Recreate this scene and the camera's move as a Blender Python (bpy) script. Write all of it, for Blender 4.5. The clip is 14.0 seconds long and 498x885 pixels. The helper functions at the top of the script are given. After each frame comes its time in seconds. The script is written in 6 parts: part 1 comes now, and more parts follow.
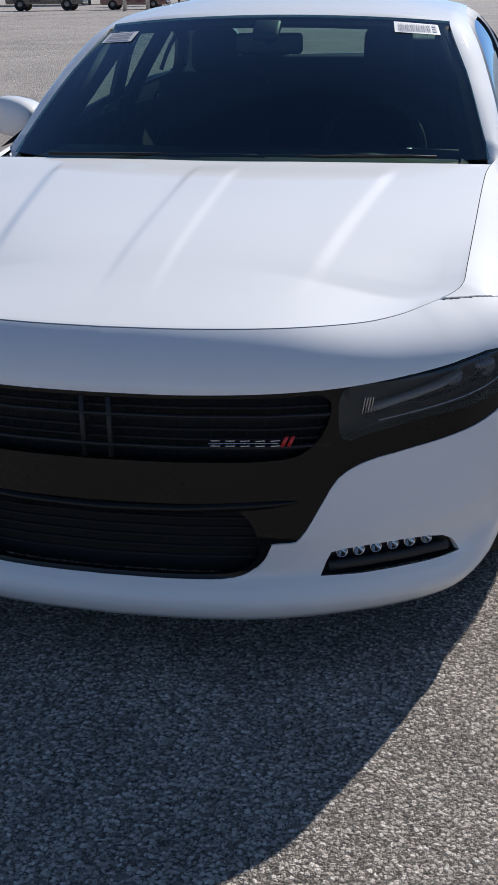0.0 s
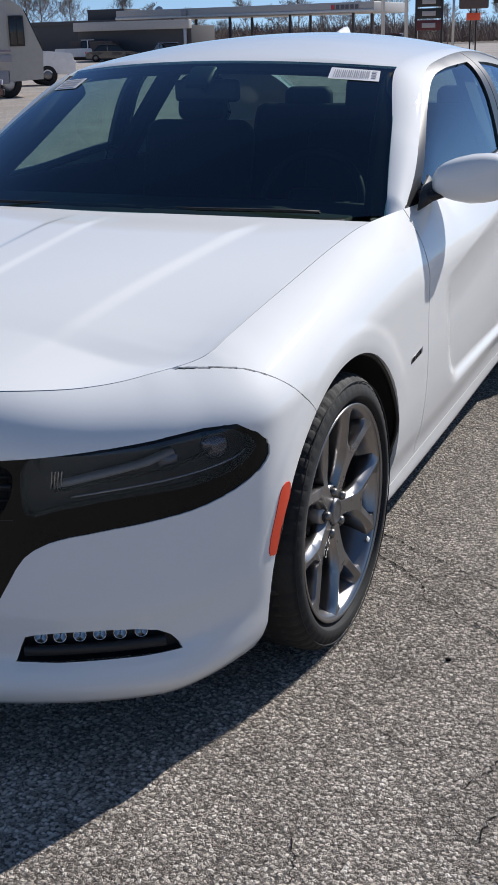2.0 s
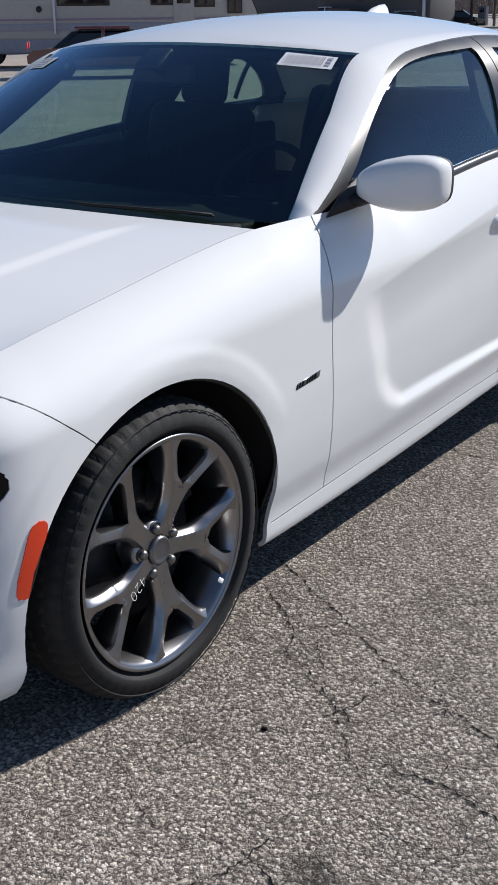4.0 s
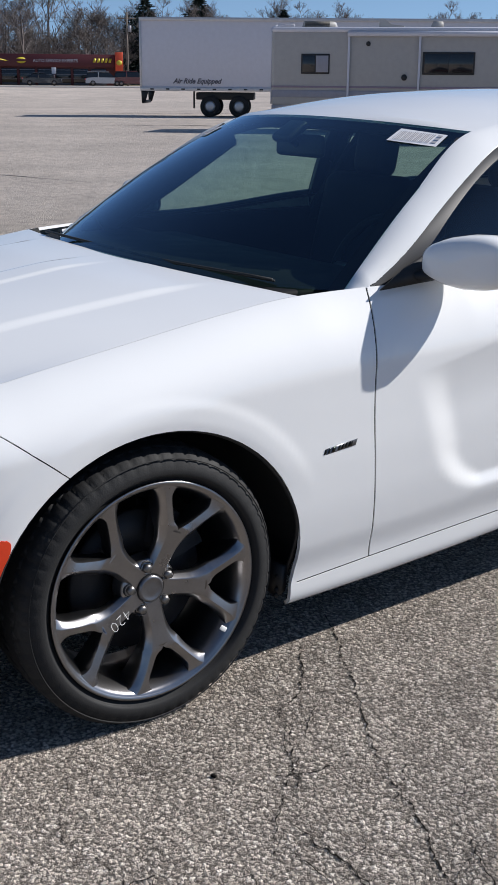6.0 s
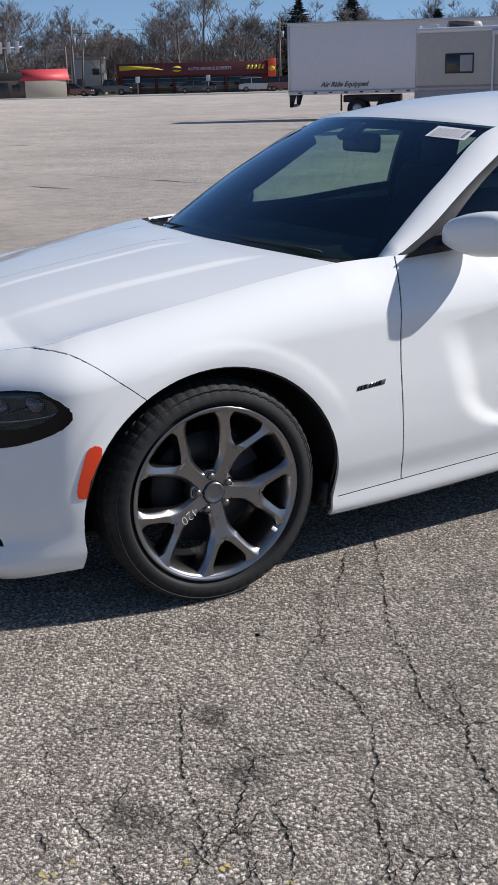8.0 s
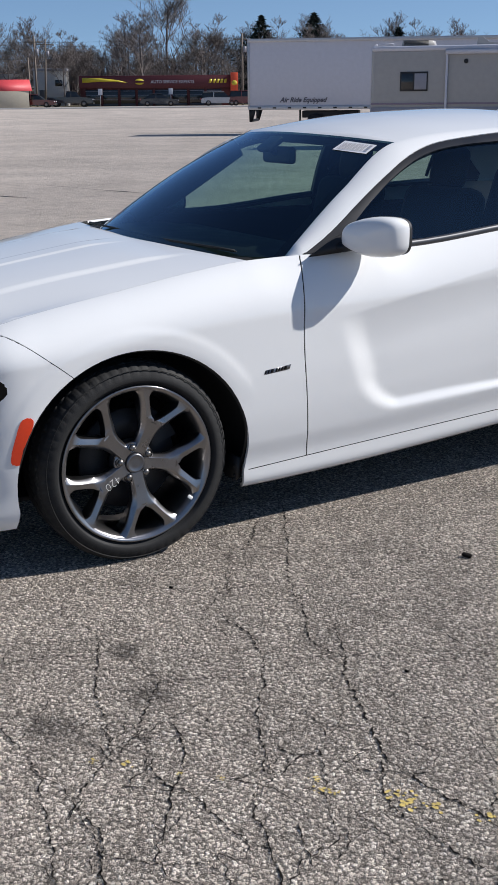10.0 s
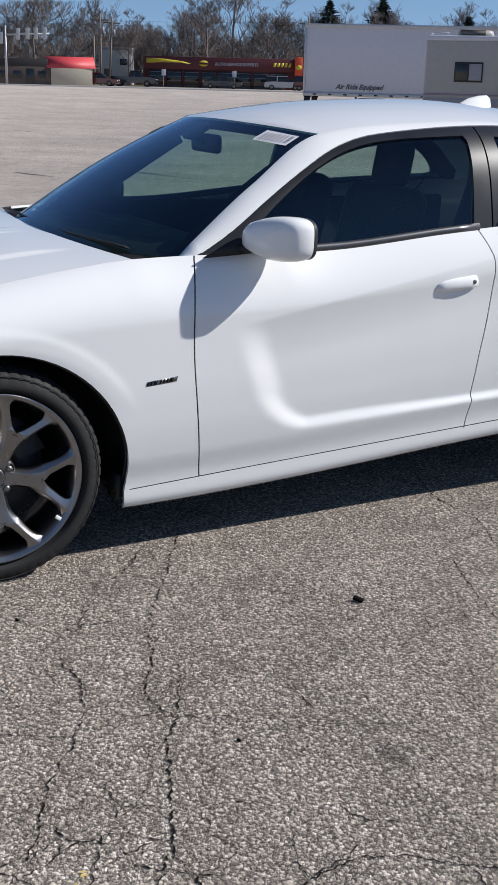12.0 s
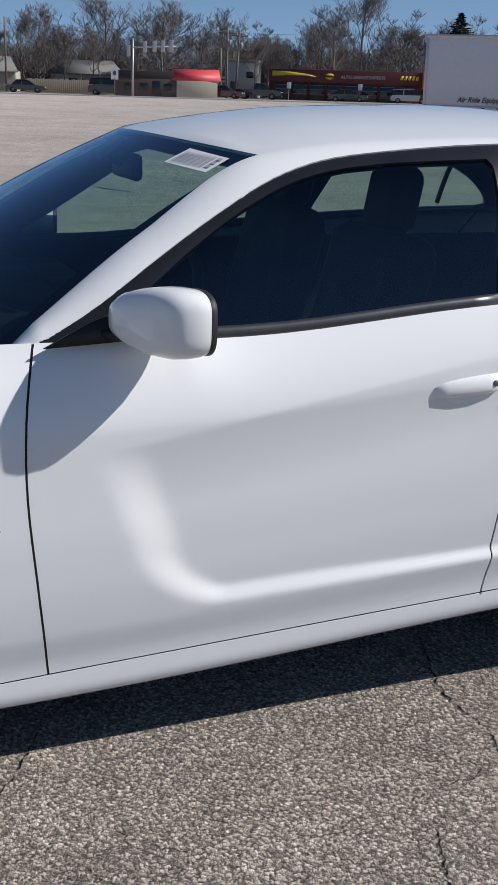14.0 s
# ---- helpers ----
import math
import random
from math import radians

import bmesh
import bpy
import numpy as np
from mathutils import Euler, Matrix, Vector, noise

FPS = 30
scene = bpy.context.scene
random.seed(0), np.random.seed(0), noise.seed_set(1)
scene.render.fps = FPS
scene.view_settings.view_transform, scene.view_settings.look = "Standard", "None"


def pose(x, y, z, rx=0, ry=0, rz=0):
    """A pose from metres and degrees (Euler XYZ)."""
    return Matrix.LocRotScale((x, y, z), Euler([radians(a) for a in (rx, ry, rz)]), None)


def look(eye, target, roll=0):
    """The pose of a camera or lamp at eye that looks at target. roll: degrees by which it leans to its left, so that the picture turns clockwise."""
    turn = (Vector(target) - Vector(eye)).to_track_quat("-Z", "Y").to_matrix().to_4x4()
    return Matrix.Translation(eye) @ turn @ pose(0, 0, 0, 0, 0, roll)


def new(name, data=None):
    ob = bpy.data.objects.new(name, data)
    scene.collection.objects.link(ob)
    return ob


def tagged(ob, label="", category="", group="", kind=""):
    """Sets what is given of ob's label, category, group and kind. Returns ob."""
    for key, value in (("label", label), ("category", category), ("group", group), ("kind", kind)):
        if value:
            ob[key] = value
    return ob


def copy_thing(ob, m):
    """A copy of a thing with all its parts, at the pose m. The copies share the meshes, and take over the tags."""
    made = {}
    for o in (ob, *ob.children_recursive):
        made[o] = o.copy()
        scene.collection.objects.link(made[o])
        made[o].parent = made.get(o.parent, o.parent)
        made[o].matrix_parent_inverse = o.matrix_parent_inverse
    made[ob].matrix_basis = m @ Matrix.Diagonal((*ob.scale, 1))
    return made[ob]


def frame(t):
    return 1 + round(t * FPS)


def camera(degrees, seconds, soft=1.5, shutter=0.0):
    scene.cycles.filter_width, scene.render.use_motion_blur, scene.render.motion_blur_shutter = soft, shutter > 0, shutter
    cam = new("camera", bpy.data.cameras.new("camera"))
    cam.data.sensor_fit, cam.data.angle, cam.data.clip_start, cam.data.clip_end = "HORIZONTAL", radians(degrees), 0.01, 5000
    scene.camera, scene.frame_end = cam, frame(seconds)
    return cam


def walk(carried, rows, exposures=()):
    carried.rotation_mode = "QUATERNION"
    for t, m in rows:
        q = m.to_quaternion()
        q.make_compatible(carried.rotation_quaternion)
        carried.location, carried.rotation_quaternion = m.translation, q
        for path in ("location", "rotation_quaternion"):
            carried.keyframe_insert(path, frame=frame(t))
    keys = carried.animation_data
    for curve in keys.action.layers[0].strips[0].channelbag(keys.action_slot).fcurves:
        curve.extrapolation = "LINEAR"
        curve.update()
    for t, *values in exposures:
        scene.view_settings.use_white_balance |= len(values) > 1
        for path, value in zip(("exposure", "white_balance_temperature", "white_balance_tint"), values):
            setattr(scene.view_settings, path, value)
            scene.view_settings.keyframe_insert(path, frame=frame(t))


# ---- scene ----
cam = camera(24.4, 14.0)
PATH = [
    (0, (0.872, -3.224, 1.572), (0.47, -1.41, 0.831), -0.9),
    (0.5, (1.15, -3.066, 1.609), (0.637, -1.286, 0.856), -1.4),
    (1, (1.414, -2.913, 1.561), (0.79, -1.146, 0.861), -2.3),
    (1.5, (1.637, -2.772, 1.55), (0.935, -1.026, 0.873), -1.8),
    (2, (1.925, -2.605, 1.53), (1.112, -0.901, 0.87), -1.4),
    (2.5, (2.03, -2.375, 1.493), (1.201, -0.683, 0.821), 0.7),
    (3, (2.193, -2.204, 1.536), (1.334, -0.54, 0.834), 1.2),
    (3.5, (2.337, -2.029, 1.515), (1.388, -0.412, 0.819), 0.2),
    (4, (2.578, -1.844, 1.554), (1.455, -0.345, 0.853), -0.6),
    (4.2, (2.621, -1.801, 1.56), (1.466, -0.328, 0.858), -0.2),
    (6.3, (3.34, -1.303, 1.588), (1.762, -0.228, 0.993), 0.7),
    (6.5, (3.415, -1.34, 1.605), (1.852, -0.244, 1.009), 1.8),
    (7, (3.622, -1.372, 1.607), (1.993, -0.373, 1.014), 0.3),
    (7.2, (3.72, -1.378, 1.602), (2.046, -0.455, 1.014), -1.6),
    (9.3, (4.385, -1.66, 1.606), (2.682, -0.799, 1.009), -1.4),
    (9.5, (4.417, -1.653, 1.611), (2.729, -0.76, 1.014), -0.6),
    (10, (4.554, -1.571, 1.611), (2.884, -0.631, 1.037), -0.5),
    (10.5, (4.719, -1.509, 1.607), (3.064, -0.526, 1.063), 0.1),
    (11, (4.756, -1.406, 1.596), (3.149, -0.357, 1.034), 1.8),
    (11.5, (4.64, -1.162, 1.618), (3.004, -0.174, 1.029), 1.9),
    (12, (4.446, -0.845, 1.609), (2.741, 0.013, 1.011), 1.5),
    (12.5, (4.268, -0.516, 1.598), (2.53, 0.272, 1.001), 0.9),
    (13, (4.024, -0.24, 1.573), (2.28, 0.539, 0.982), 2.8),
    (13.5, (3.72, -0.009, 1.587), (1.966, 0.745, 0.993), 4.2),
    (14, (3.319, 0.316, 1.578), (1.528, 0.988, 0.995), 1.7),
]
walk(cam, [(t, look(eye, target, roll)) for t, eye, target, roll in PATH], exposures=[(0, .20), (9.3, .20), (12.0, .16), (13.5, .09), (14.0, -.04)])

# ---- daylight ----
SUN_EL, SUN_AZ = radians(37), radians(22)      # the sun stands behind the car, to its left
sun_way = Vector((math.sin(SUN_AZ) * math.cos(SUN_EL), math.cos(SUN_AZ) * math.cos(SUN_EL), math.sin(SUN_EL)))
world = bpy.data.worlds.new("sky")
scene.world = world
world.use_nodes = True
wt = world.node_tree
sky = wt.nodes.new("ShaderNodeTexSky")
sky.sky_type, sky.sun_disc = "NISHITA", False
sky.sun_elevation, sky.sun_rotation = SUN_EL, SUN_AZ
sky.altitude, sky.air_density, sky.dust_density, sky.ozone_density = 1800, 1.0, 0.6, 4.0
# the clear winter sky is deep blue down to the trees: look up the sky a little above the horizon
tc = wt.nodes.new("ShaderNodeTexCoord")
lift_sky = wt.nodes.new("ShaderNodeVectorMath")
lift_sky.operation = "ADD"
lift_sky.inputs[1].default_value = (0, 0, .085)
wt.links.new(tc.outputs["Generated"], lift_sky.inputs[0])
wt.links.new(lift_sky.outputs[0], sky.inputs["Vector"])
wt.links.new(sky.outputs[0], wt.nodes["Background"].inputs[0])
wt.nodes["Background"].inputs[1].default_value = .096
lamp = bpy.data.lights.new("sun", "SUN")
lamp.energy, lamp.angle, lamp.color = 4.9, radians(.53), (1, .972, .945)
sun = new("sun", lamp)
sun.matrix_world = look(sun_way * 60, (0, 0, 0))

# ---- materials ----
def nodes_of(name):
    m = bpy.data.materials.new(name)
    m.use_nodes = True
    t = m.node_tree
    b = t.nodes["Principled BSDF"]
    return m, t, b


def node(t, kind, **inputs):
    n = t.nodes.new(kind)
    for k, v in inputs.items():
        n.inputs[k.replace("_", " ")].default_value = v
    return n


def rgb(c):
    return (c[0], c[1], c[2], 1)


def plain(name, color, rough=.5, metal=0.0, coat=0.0, vary=.12, scale=6.0, bump=0.0, fine=120.0, spec=.5):
    """A painted or moulded surface: colour that wanders at two scales, uneven gloss and a little grain."""
    m, t, b = nodes_of(name)
    co = node(t, "ShaderNodeTexCoord")
    big = node(t, "ShaderNodeTexNoise", Scale=scale, Detail=4.0)
    small = node(t, "ShaderNodeTexNoise", Scale=fine, Detail=3.0)
    for n in (big, small):
        t.links.new(co.outputs["Object"], n.inputs["Vector"])
    add = node(t, "ShaderNodeMath")
    add.operation = "ADD"
    t.links.new(big.outputs[0], add.inputs[0])
    t.links.new(small.outputs[0], add.inputs[1])
    mr = node(t, "ShaderNodeMapRange")
    mr.inputs[1].default_value, mr.inputs[2].default_value = .6, 1.4
    mr.inputs[3].default_value, mr.inputs[4].default_value = 1 - vary, 1 + vary
    t.links.new(add.outputs[0], mr.inputs[0])
    mul = node(t, "ShaderNodeVectorMath")
    mul.operation = "SCALE"
    mul.inputs[0].default_value = color[:3]
    t.links.new(mr.outputs[0], mul.inputs["Scale"])
    t.links.new(mul.outputs[0], b.inputs["Base Color"])
    rr = node(t, "ShaderNodeMapRange")
    rr.inputs[3].default_value, rr.inputs[4].default_value = max(rough * .75, .02), min(rough * 1.25, 1)
    t.links.new(big.outputs[0], rr.inputs[0])
    t.links.new(rr.outputs[0], b.inputs["Roughness"])
    b.inputs["Metallic"].default_value = metal
    b.inputs["Coat Weight"].default_value = coat
    b.inputs["Coat Roughness"].default_value = .03
    b.inputs["Specular IOR Level"].default_value = spec
    if bump:
        bp = node(t, "ShaderNodeBump", Strength=bump, Distance=.002)
        t.links.new(small.outputs[0], bp.inputs["Height"])
        t.links.new(bp.outputs[0], b.inputs["Normal"])
    return m


def glass_material(name, tint, gloss=.12):
    m, t, b = nodes_of(name)
    t.nodes.remove(b)
    out = t.nodes["Material Output"]
    clear = node(t, "ShaderNodeBsdfTransparent")
    clear.inputs[0].default_value = rgb(tint)
    shine = node(t, "ShaderNodeBsdfGlossy", Roughness=.015)
    shine.inputs[0].default_value = (.62, .80, 1, 1)
    lw = node(t, "ShaderNodeLayerWeight", Blend=.5)
    pw = node(t, "ShaderNodeMath")
    pw.operation = "POWER"
    pw.inputs[1].default_value = 4.0
    fr = node(t, "ShaderNodeMath")
    fr.operation = "MULTIPLY_ADD"
    fr.inputs[1].default_value, fr.inputs[2].default_value = 1 - gloss, gloss
    t.links.new(lw.outputs["Facing"], pw.inputs[0])
    t.links.new(pw.outputs[0], fr.inputs[0])
    mix = node(t, "ShaderNodeMixShader")
    t.links.new(fr.outputs[0], mix.inputs[0])
    t.links.new(clear.outputs[0], mix.inputs[1])
    t.links.new(shine.outputs[0], mix.inputs[2])
    t.links.new(mix.outputs[0], out.inputs[0])
    return m


def math_node(t, op, a, b=None, c=None):
    n = node(t, "ShaderNodeMath")
    n.operation = op
    for i, v in enumerate((a, b, c)):
        if v is None:
            continue
        if isinstance(v, (int, float)):
            n.inputs[i].default_value = v
        else:
            t.links.new(v, n.inputs[i])
    return n.outputs[0]


def range_node(t, v, a, b, c, d, smooth=False):
    n = node(t, "ShaderNodeMapRange")
    if smooth:
        n.interpolation_type = "SMOOTHSTEP"
    for i, q in enumerate((a, b, c, d)):
        n.inputs[i + 1].default_value = q
    t.links.new(v, n.inputs[0])
    return n.outputs[0]


def stones(t, vec, scale, ramp_stops):
    """One grading of stones: colour by stone, dome height."""
    vor = node(t, "ShaderNodeTexVoronoi", Scale=scale, Randomness=1.0)
    t.links.new(vec, vor.inputs["Vector"])
    sep = node(t, "ShaderNodeSeparateColor")
    t.links.new(vor.outputs["Color"], sep.inputs[0])
    cr = node(t, "ShaderNodeValToRGB")
    e = cr.color_ramp.elements
    e[0].position, e[0].color = ramp_stops[0][0], rgb(ramp_stops[0][1])
    e[1].position, e[1].color = ramp_stops[-1][0], rgb(ramp_stops[-1][1])
    for p, c in ramp_stops[1:-1]:
        e.new(p).color = rgb(c)
    t.links.new(sep.outputs[0], cr.inputs[0])
    dome = range_node(t, vor.outputs["Distance"], .22, .62, 1.0, 0.0, True)
    return cr.outputs[0], dome, sep.outputs[1]


def asphalt_material(name):
    """Worn asphalt: angular pale and dark stones of two gradings in dark binder, broad bleaching, oil stains."""
    m, t, b = nodes_of(name)
    co = node(t, "ShaderNodeTexCoord")
    pos = co.outputs["Object"]
    wob = node(t, "ShaderNodeTexNoise", Scale=150.0, Detail=2.0)
    t.links.new(pos, wob.inputs["Vector"])
    mixv = node(t, "ShaderNodeMix")
    mixv.data_type = "VECTOR"
    mixv.inputs[0].default_value = .014
    t.links.new(pos, mixv.inputs[4])
    t.links.new(wob.outputs[1], mixv.inputs[5])
    warped = mixv.outputs[1]
    big_c, big_h, big_r = stones(t, warped, 92.0, ((0, (.22, .187, .162)), (.25, (.40, .348, .303)), (.6, (.57, .505, .445)), (.85, (.70, .632, .568)), (1, (.86, .80, .745))))
    small_c, small_h, small_r = stones(t, warped, 205.0, ((0, (.12, .101, .088)), (.5, (.40, .346, .302)), (1, (.67, .60, .54))))
    small_k = math_node(t, "MULTIPLY_ADD", small_h, .72, .32)
    low = node(t, "ShaderNodeVectorMath")
    low.operation = "SCALE"
    t.links.new(small_c, low.inputs[0])
    t.links.new(small_k, low.inputs["Scale"])
    mask = range_node(t, big_h, .05, .28, 0.0, 1.0, True)
    grain = node(t, "ShaderNodeMix")
    grain.data_type = "RGBA"
    t.links.new(mask, grain.inputs[0])
    t.links.new(low.outputs[0], grain.inputs[6])
    t.links.new(big_c, grain.inputs[7])
    broad = node(t, "ShaderNodeTexNoise", Scale=.55, Detail=6.0, Roughness=.6)
    patch = node(t, "ShaderNodeTexNoise", Scale=4.2, Detail=5.0, Roughness=.65)
    for n in (broad, patch):
        t.links.new(pos, n.inputs["Vector"])
    wear = math_node(t, "MULTIPLY", range_node(t, broad.outputs[0], .3, .7, .86, 1.13), range_node(t, patch.outputs[0], .34, .56, .82, 1.04))
    # oil drips in front of the car
    ow = node(t, "ShaderNodeTexNoise", Scale=16.0, Detail=4.0)
    t.links.new(pos, ow.inputs["Vector"])
    omix = node(t, "ShaderNodeMix")
    omix.data_type = "VECTOR"
    omix.inputs[0].default_value = .11
    t.links.new(pos, omix.inputs[4])
    t.links.new(ow.outputs[1], omix.inputs[5])
    oil = wear
    for x, y, r in OIL:
        dn_ = node(t, "ShaderNodeVectorMath")
        dn_.operation = "DISTANCE"
        dn_.inputs[1].default_value = (x * .89 + .055, y * .89 + .055, .055)
        t.links.new(omix.outputs[1], dn_.inputs[0])
        oil = math_node(t, "MULTIPLY", oil, range_node(t, dn_.outputs["Value"], r * .35, r, .50, 1.0, True))
    sc = node(t, "ShaderNodeVectorMath")
    sc.operation = "SCALE"
    t.links.new(grain.outputs[2], sc.inputs[0])
    t.links.new(oil, sc.inputs["Scale"])
    # the open middle of the lot is older and bleached
    away = node(t, "ShaderNodeVectorMath")
    away.operation = "DISTANCE"
    away.inputs[1].default_value = (2.5, -.5, 0)
    t.links.new(pos, away.inputs[0])
    far_mix = range_node(t, away.outputs["Value"], 4.5, 16.0, 0.0, 1.0)
    pale = node(t, "ShaderNodeVectorMath")
    pale.operation = "SCALE"
    pale.inputs[0].default_value = (.56, .487, .425)
    streak = node(t, "ShaderNodeTexNoise", Scale=.16, Detail=5.0, Roughness=.62)
    t.links.new(pos, streak.inputs["Vector"])
    t.links.new(math_node(t, "MULTIPLY", wear, range_node(t, streak.outputs[0], .36, .60, .88, 1.04)), pale.inputs["Scale"])
    blend = node(t, "ShaderNodeMix")
    blend.data_type = "RGBA"
    t.links.new(far_mix, blend.inputs[0])
    warm = node(t, "ShaderNodeVectorMath")
    warm.operation = "MULTIPLY"
    warm.inputs[1].default_value = (1.02, 1.0, .945)
    t.links.new(sc.outputs[0], warm.inputs[0])
    t.links.new(warm.outputs[0], blend.inputs[6])
    t.links.new(pale.outputs[0], blend.inputs[7])
    t.links.new(blend.outputs[2], b.inputs["Base Color"])
    b.inputs["Roughness"].default_value = .85
    b.inputs["Diffuse Roughness"].default_value = .5
    b.inputs["Specular IOR Level"].default_value = .3
    h = math_node(t, "MULTIPLY_ADD", big_r, .45, math_node(t, "MULTIPLY_ADD", small_h, .35, big_h))
    bp = node(t, "ShaderNodeBump", Strength=1.0, Distance=.0046)
    t.links.new(h, bp.inputs["Height"])
    t.links.new(bp.outputs[0], b.inputs["Normal"])
    return m


OIL = ((1.88, -.39, .075), (1.91, -.69, .10), (1.60, -.36, .07), (2.35, .62, .05))
PAINT = plain("white_car_paint", (.80, .80, .79), rough=.6, coat=1.0, vary=.015, scale=2.5, fine=500, spec=.08)
BLACK_GLOSS = plain("gloss_black_plastic", (.007, .007, .007), rough=.10, vary=.2, spec=.22)
BLACK = plain("black_plastic", (.012, .012, .013), rough=.55, vary=.25, bump=.3, fine=400)
SEAL = plain("black_rubber_seal", (.012, .012, .012), rough=.75, vary=.2)
TYRE = plain("tyre_rubber", (.011, .0108, .0108), rough=.78, vary=.3, scale=9, bump=.25, fine=260)
LINER = plain("wheel_liner_felt", (.010, .010, .010), rough=.95, vary=.3, bump=.5, fine=200)
RIM = plain("hyper_grey_alloy", (.29, .283, .287), rough=.30, metal=1.0, coat=.25, vary=.06, scale=14)
CHROME = plain("chrome", (.78, .79, .80), rough=.08, metal=1.0, vary=.03)
STEEL = plain("cast_steel", (.22, .21, .20), rough=.45, metal=1.0, vary=.25)
AMBER = plain("amber_red_lens", (.80, .055, .012), rough=.3, coat=.4, vary=.06)
RED = plain("red_stripe_enamel", (.55, .03, .03), rough=.3)
LAMP_IN = plain("lamp_housing_grey", (.012, .012, .014), rough=.35, vary=.15)
LAMP_SILVER = plain("lamp_reflector", (.60, .61, .62), rough=.16, metal=1.0, vary=.05)
FRIT = plain("black_ceramic_frit", (.003, .003, .003), rough=1.0, vary=.1, spec=.02)
TRIM = plain("satin_black_trim", (.008, .008, .011), rough=.36, coat=0.0, vary=.12)
BELT = plain("satin_grey_belt_trim", (.085, .085, .09), rough=.38, metal=.6, vary=.08)
SATIN = plain("satin_silver_trim", (.20, .20, .21), rough=.35, metal=.9, vary=.08)
PAPER = plain("sticker_paper", (.78, .77, .78), rough=.6, vary=.03)
INK = plain("printed_ink", (.10, .10, .12), rough=.6)
INK_GREY = plain("printed_ink_grey", (.40, .39, .41), rough=.6)
CHALK = plain("white_chalk_marker", (.85, .85, .82), rough=.9, vary=.1)
LEATHER = plain("black_leather", (.010, .010, .011), rough=.7, vary=.2, bump=.3, fine=300, spec=.2)
HEADLINER = plain("dark_headliner", (.05, .05, .052), rough=.9)
WINDSCREEN = glass_material("windscreen_glass", (.59, .77, .69), .075)
SIDE_GLASS = glass_material("side_glass", (.57, .71, .67), .055)
LENS = glass_material("lamp_lens", (.62, .61, .63), .05)
MIRROR = plain("mirror_glass", (.85, .86, .88), rough=.02, metal=1.0, vary=.01)
ASPHALT = asphalt_material("worn_asphalt")
CRACK = plain("crack_dirt", (.014, .012, .011), rough=1.0, vary=.4, scale=30, fine=300, spec=.05)
YELLOW = plain("worn_yellow_paint", (.56, .42, .13), rough=.9, vary=.5, scale=25, bump=.5, fine=200)

# ---- mesh helpers ----
def to_mesh(name, bm, material, smooth=True):
    me = bpy.data.meshes.new(name)
    bm.to_mesh(me)
    bm.free()
    for mat in (material if isinstance(material, (list, tuple)) else [material]):
        me.materials.append(mat)
    if smooth:
        me.polygons.foreach_set("use_smooth", [True] * len(me.polygons))
        me.update()
    return me


def thing(name, label, category, group="", kind="", m=None):
    ob = tagged(new(name), label, category, group, kind)
    ob.empty_display_size = .2
    if m is not None:
        ob.matrix_world = m
    return ob


def part(name, bm, material, parent=None, label="", smooth=True, m=None):
    """Links a bmesh as one mesh object under a thing or under a part."""
    ob = new(name, to_mesh(name, bm, material, smooth))
    ob.parent = parent
    if m is not None:
        ob.matrix_basis = m
    return tagged(ob, label)


def sharp(bm, angle=35):
    lim = radians(angle)
    for e in bm.edges:
        if len(e.link_faces) == 2 and e.calc_face_angle(0) > lim:
            e.smooth = False
    return bm


def grid_bm(p, flip=False):
    bm = bmesh.new()
    nu, nv = p.shape[:2]
    vs = [[bm.verts.new(p[i, j]) for j in range(nv)] for i in range(nu)]
    for i in range(nu - 1):
        for j in range(nv - 1):
            q = [vs[i][j], vs[i + 1][j], vs[i + 1][j + 1], vs[i][j + 1]]
            try:
                bm.faces.new(q[::-1] if flip else q)
            except ValueError:
                pass
    return bm


def box_bm(size, at=(0, 0, 0), bevel=0.0, bm=None, segments=2, rot=None):
    out = bm or bmesh.new()
    tmp = bmesh.new()
    bmesh.ops.create_cube(tmp, size=1)
    bmesh.ops.scale(tmp, vec=size, verts=tmp.verts)
    if bevel:
        bmesh.ops.bevel(tmp, geom=list(tmp.edges), offset=bevel, segments=segments, affect="EDGES", profile=.5)
    mat = Matrix.Translation(at) @ (rot if rot is not None else Matrix())
    bmesh.ops.transform(tmp, matrix=mat, verts=tmp.verts)
    return merge_bm(out, tmp)


def merge_bm(out, tmp):
    vm = {v: out.verts.new(v.co) for v in tmp.verts}
    for f in tmp.faces:
        try:
            g = out.faces.new([vm[v] for v in f.verts])
            g.smooth, g.material_index = f.smooth, f.material_index
        except ValueError:
            pass
    tmp.free()
    return out


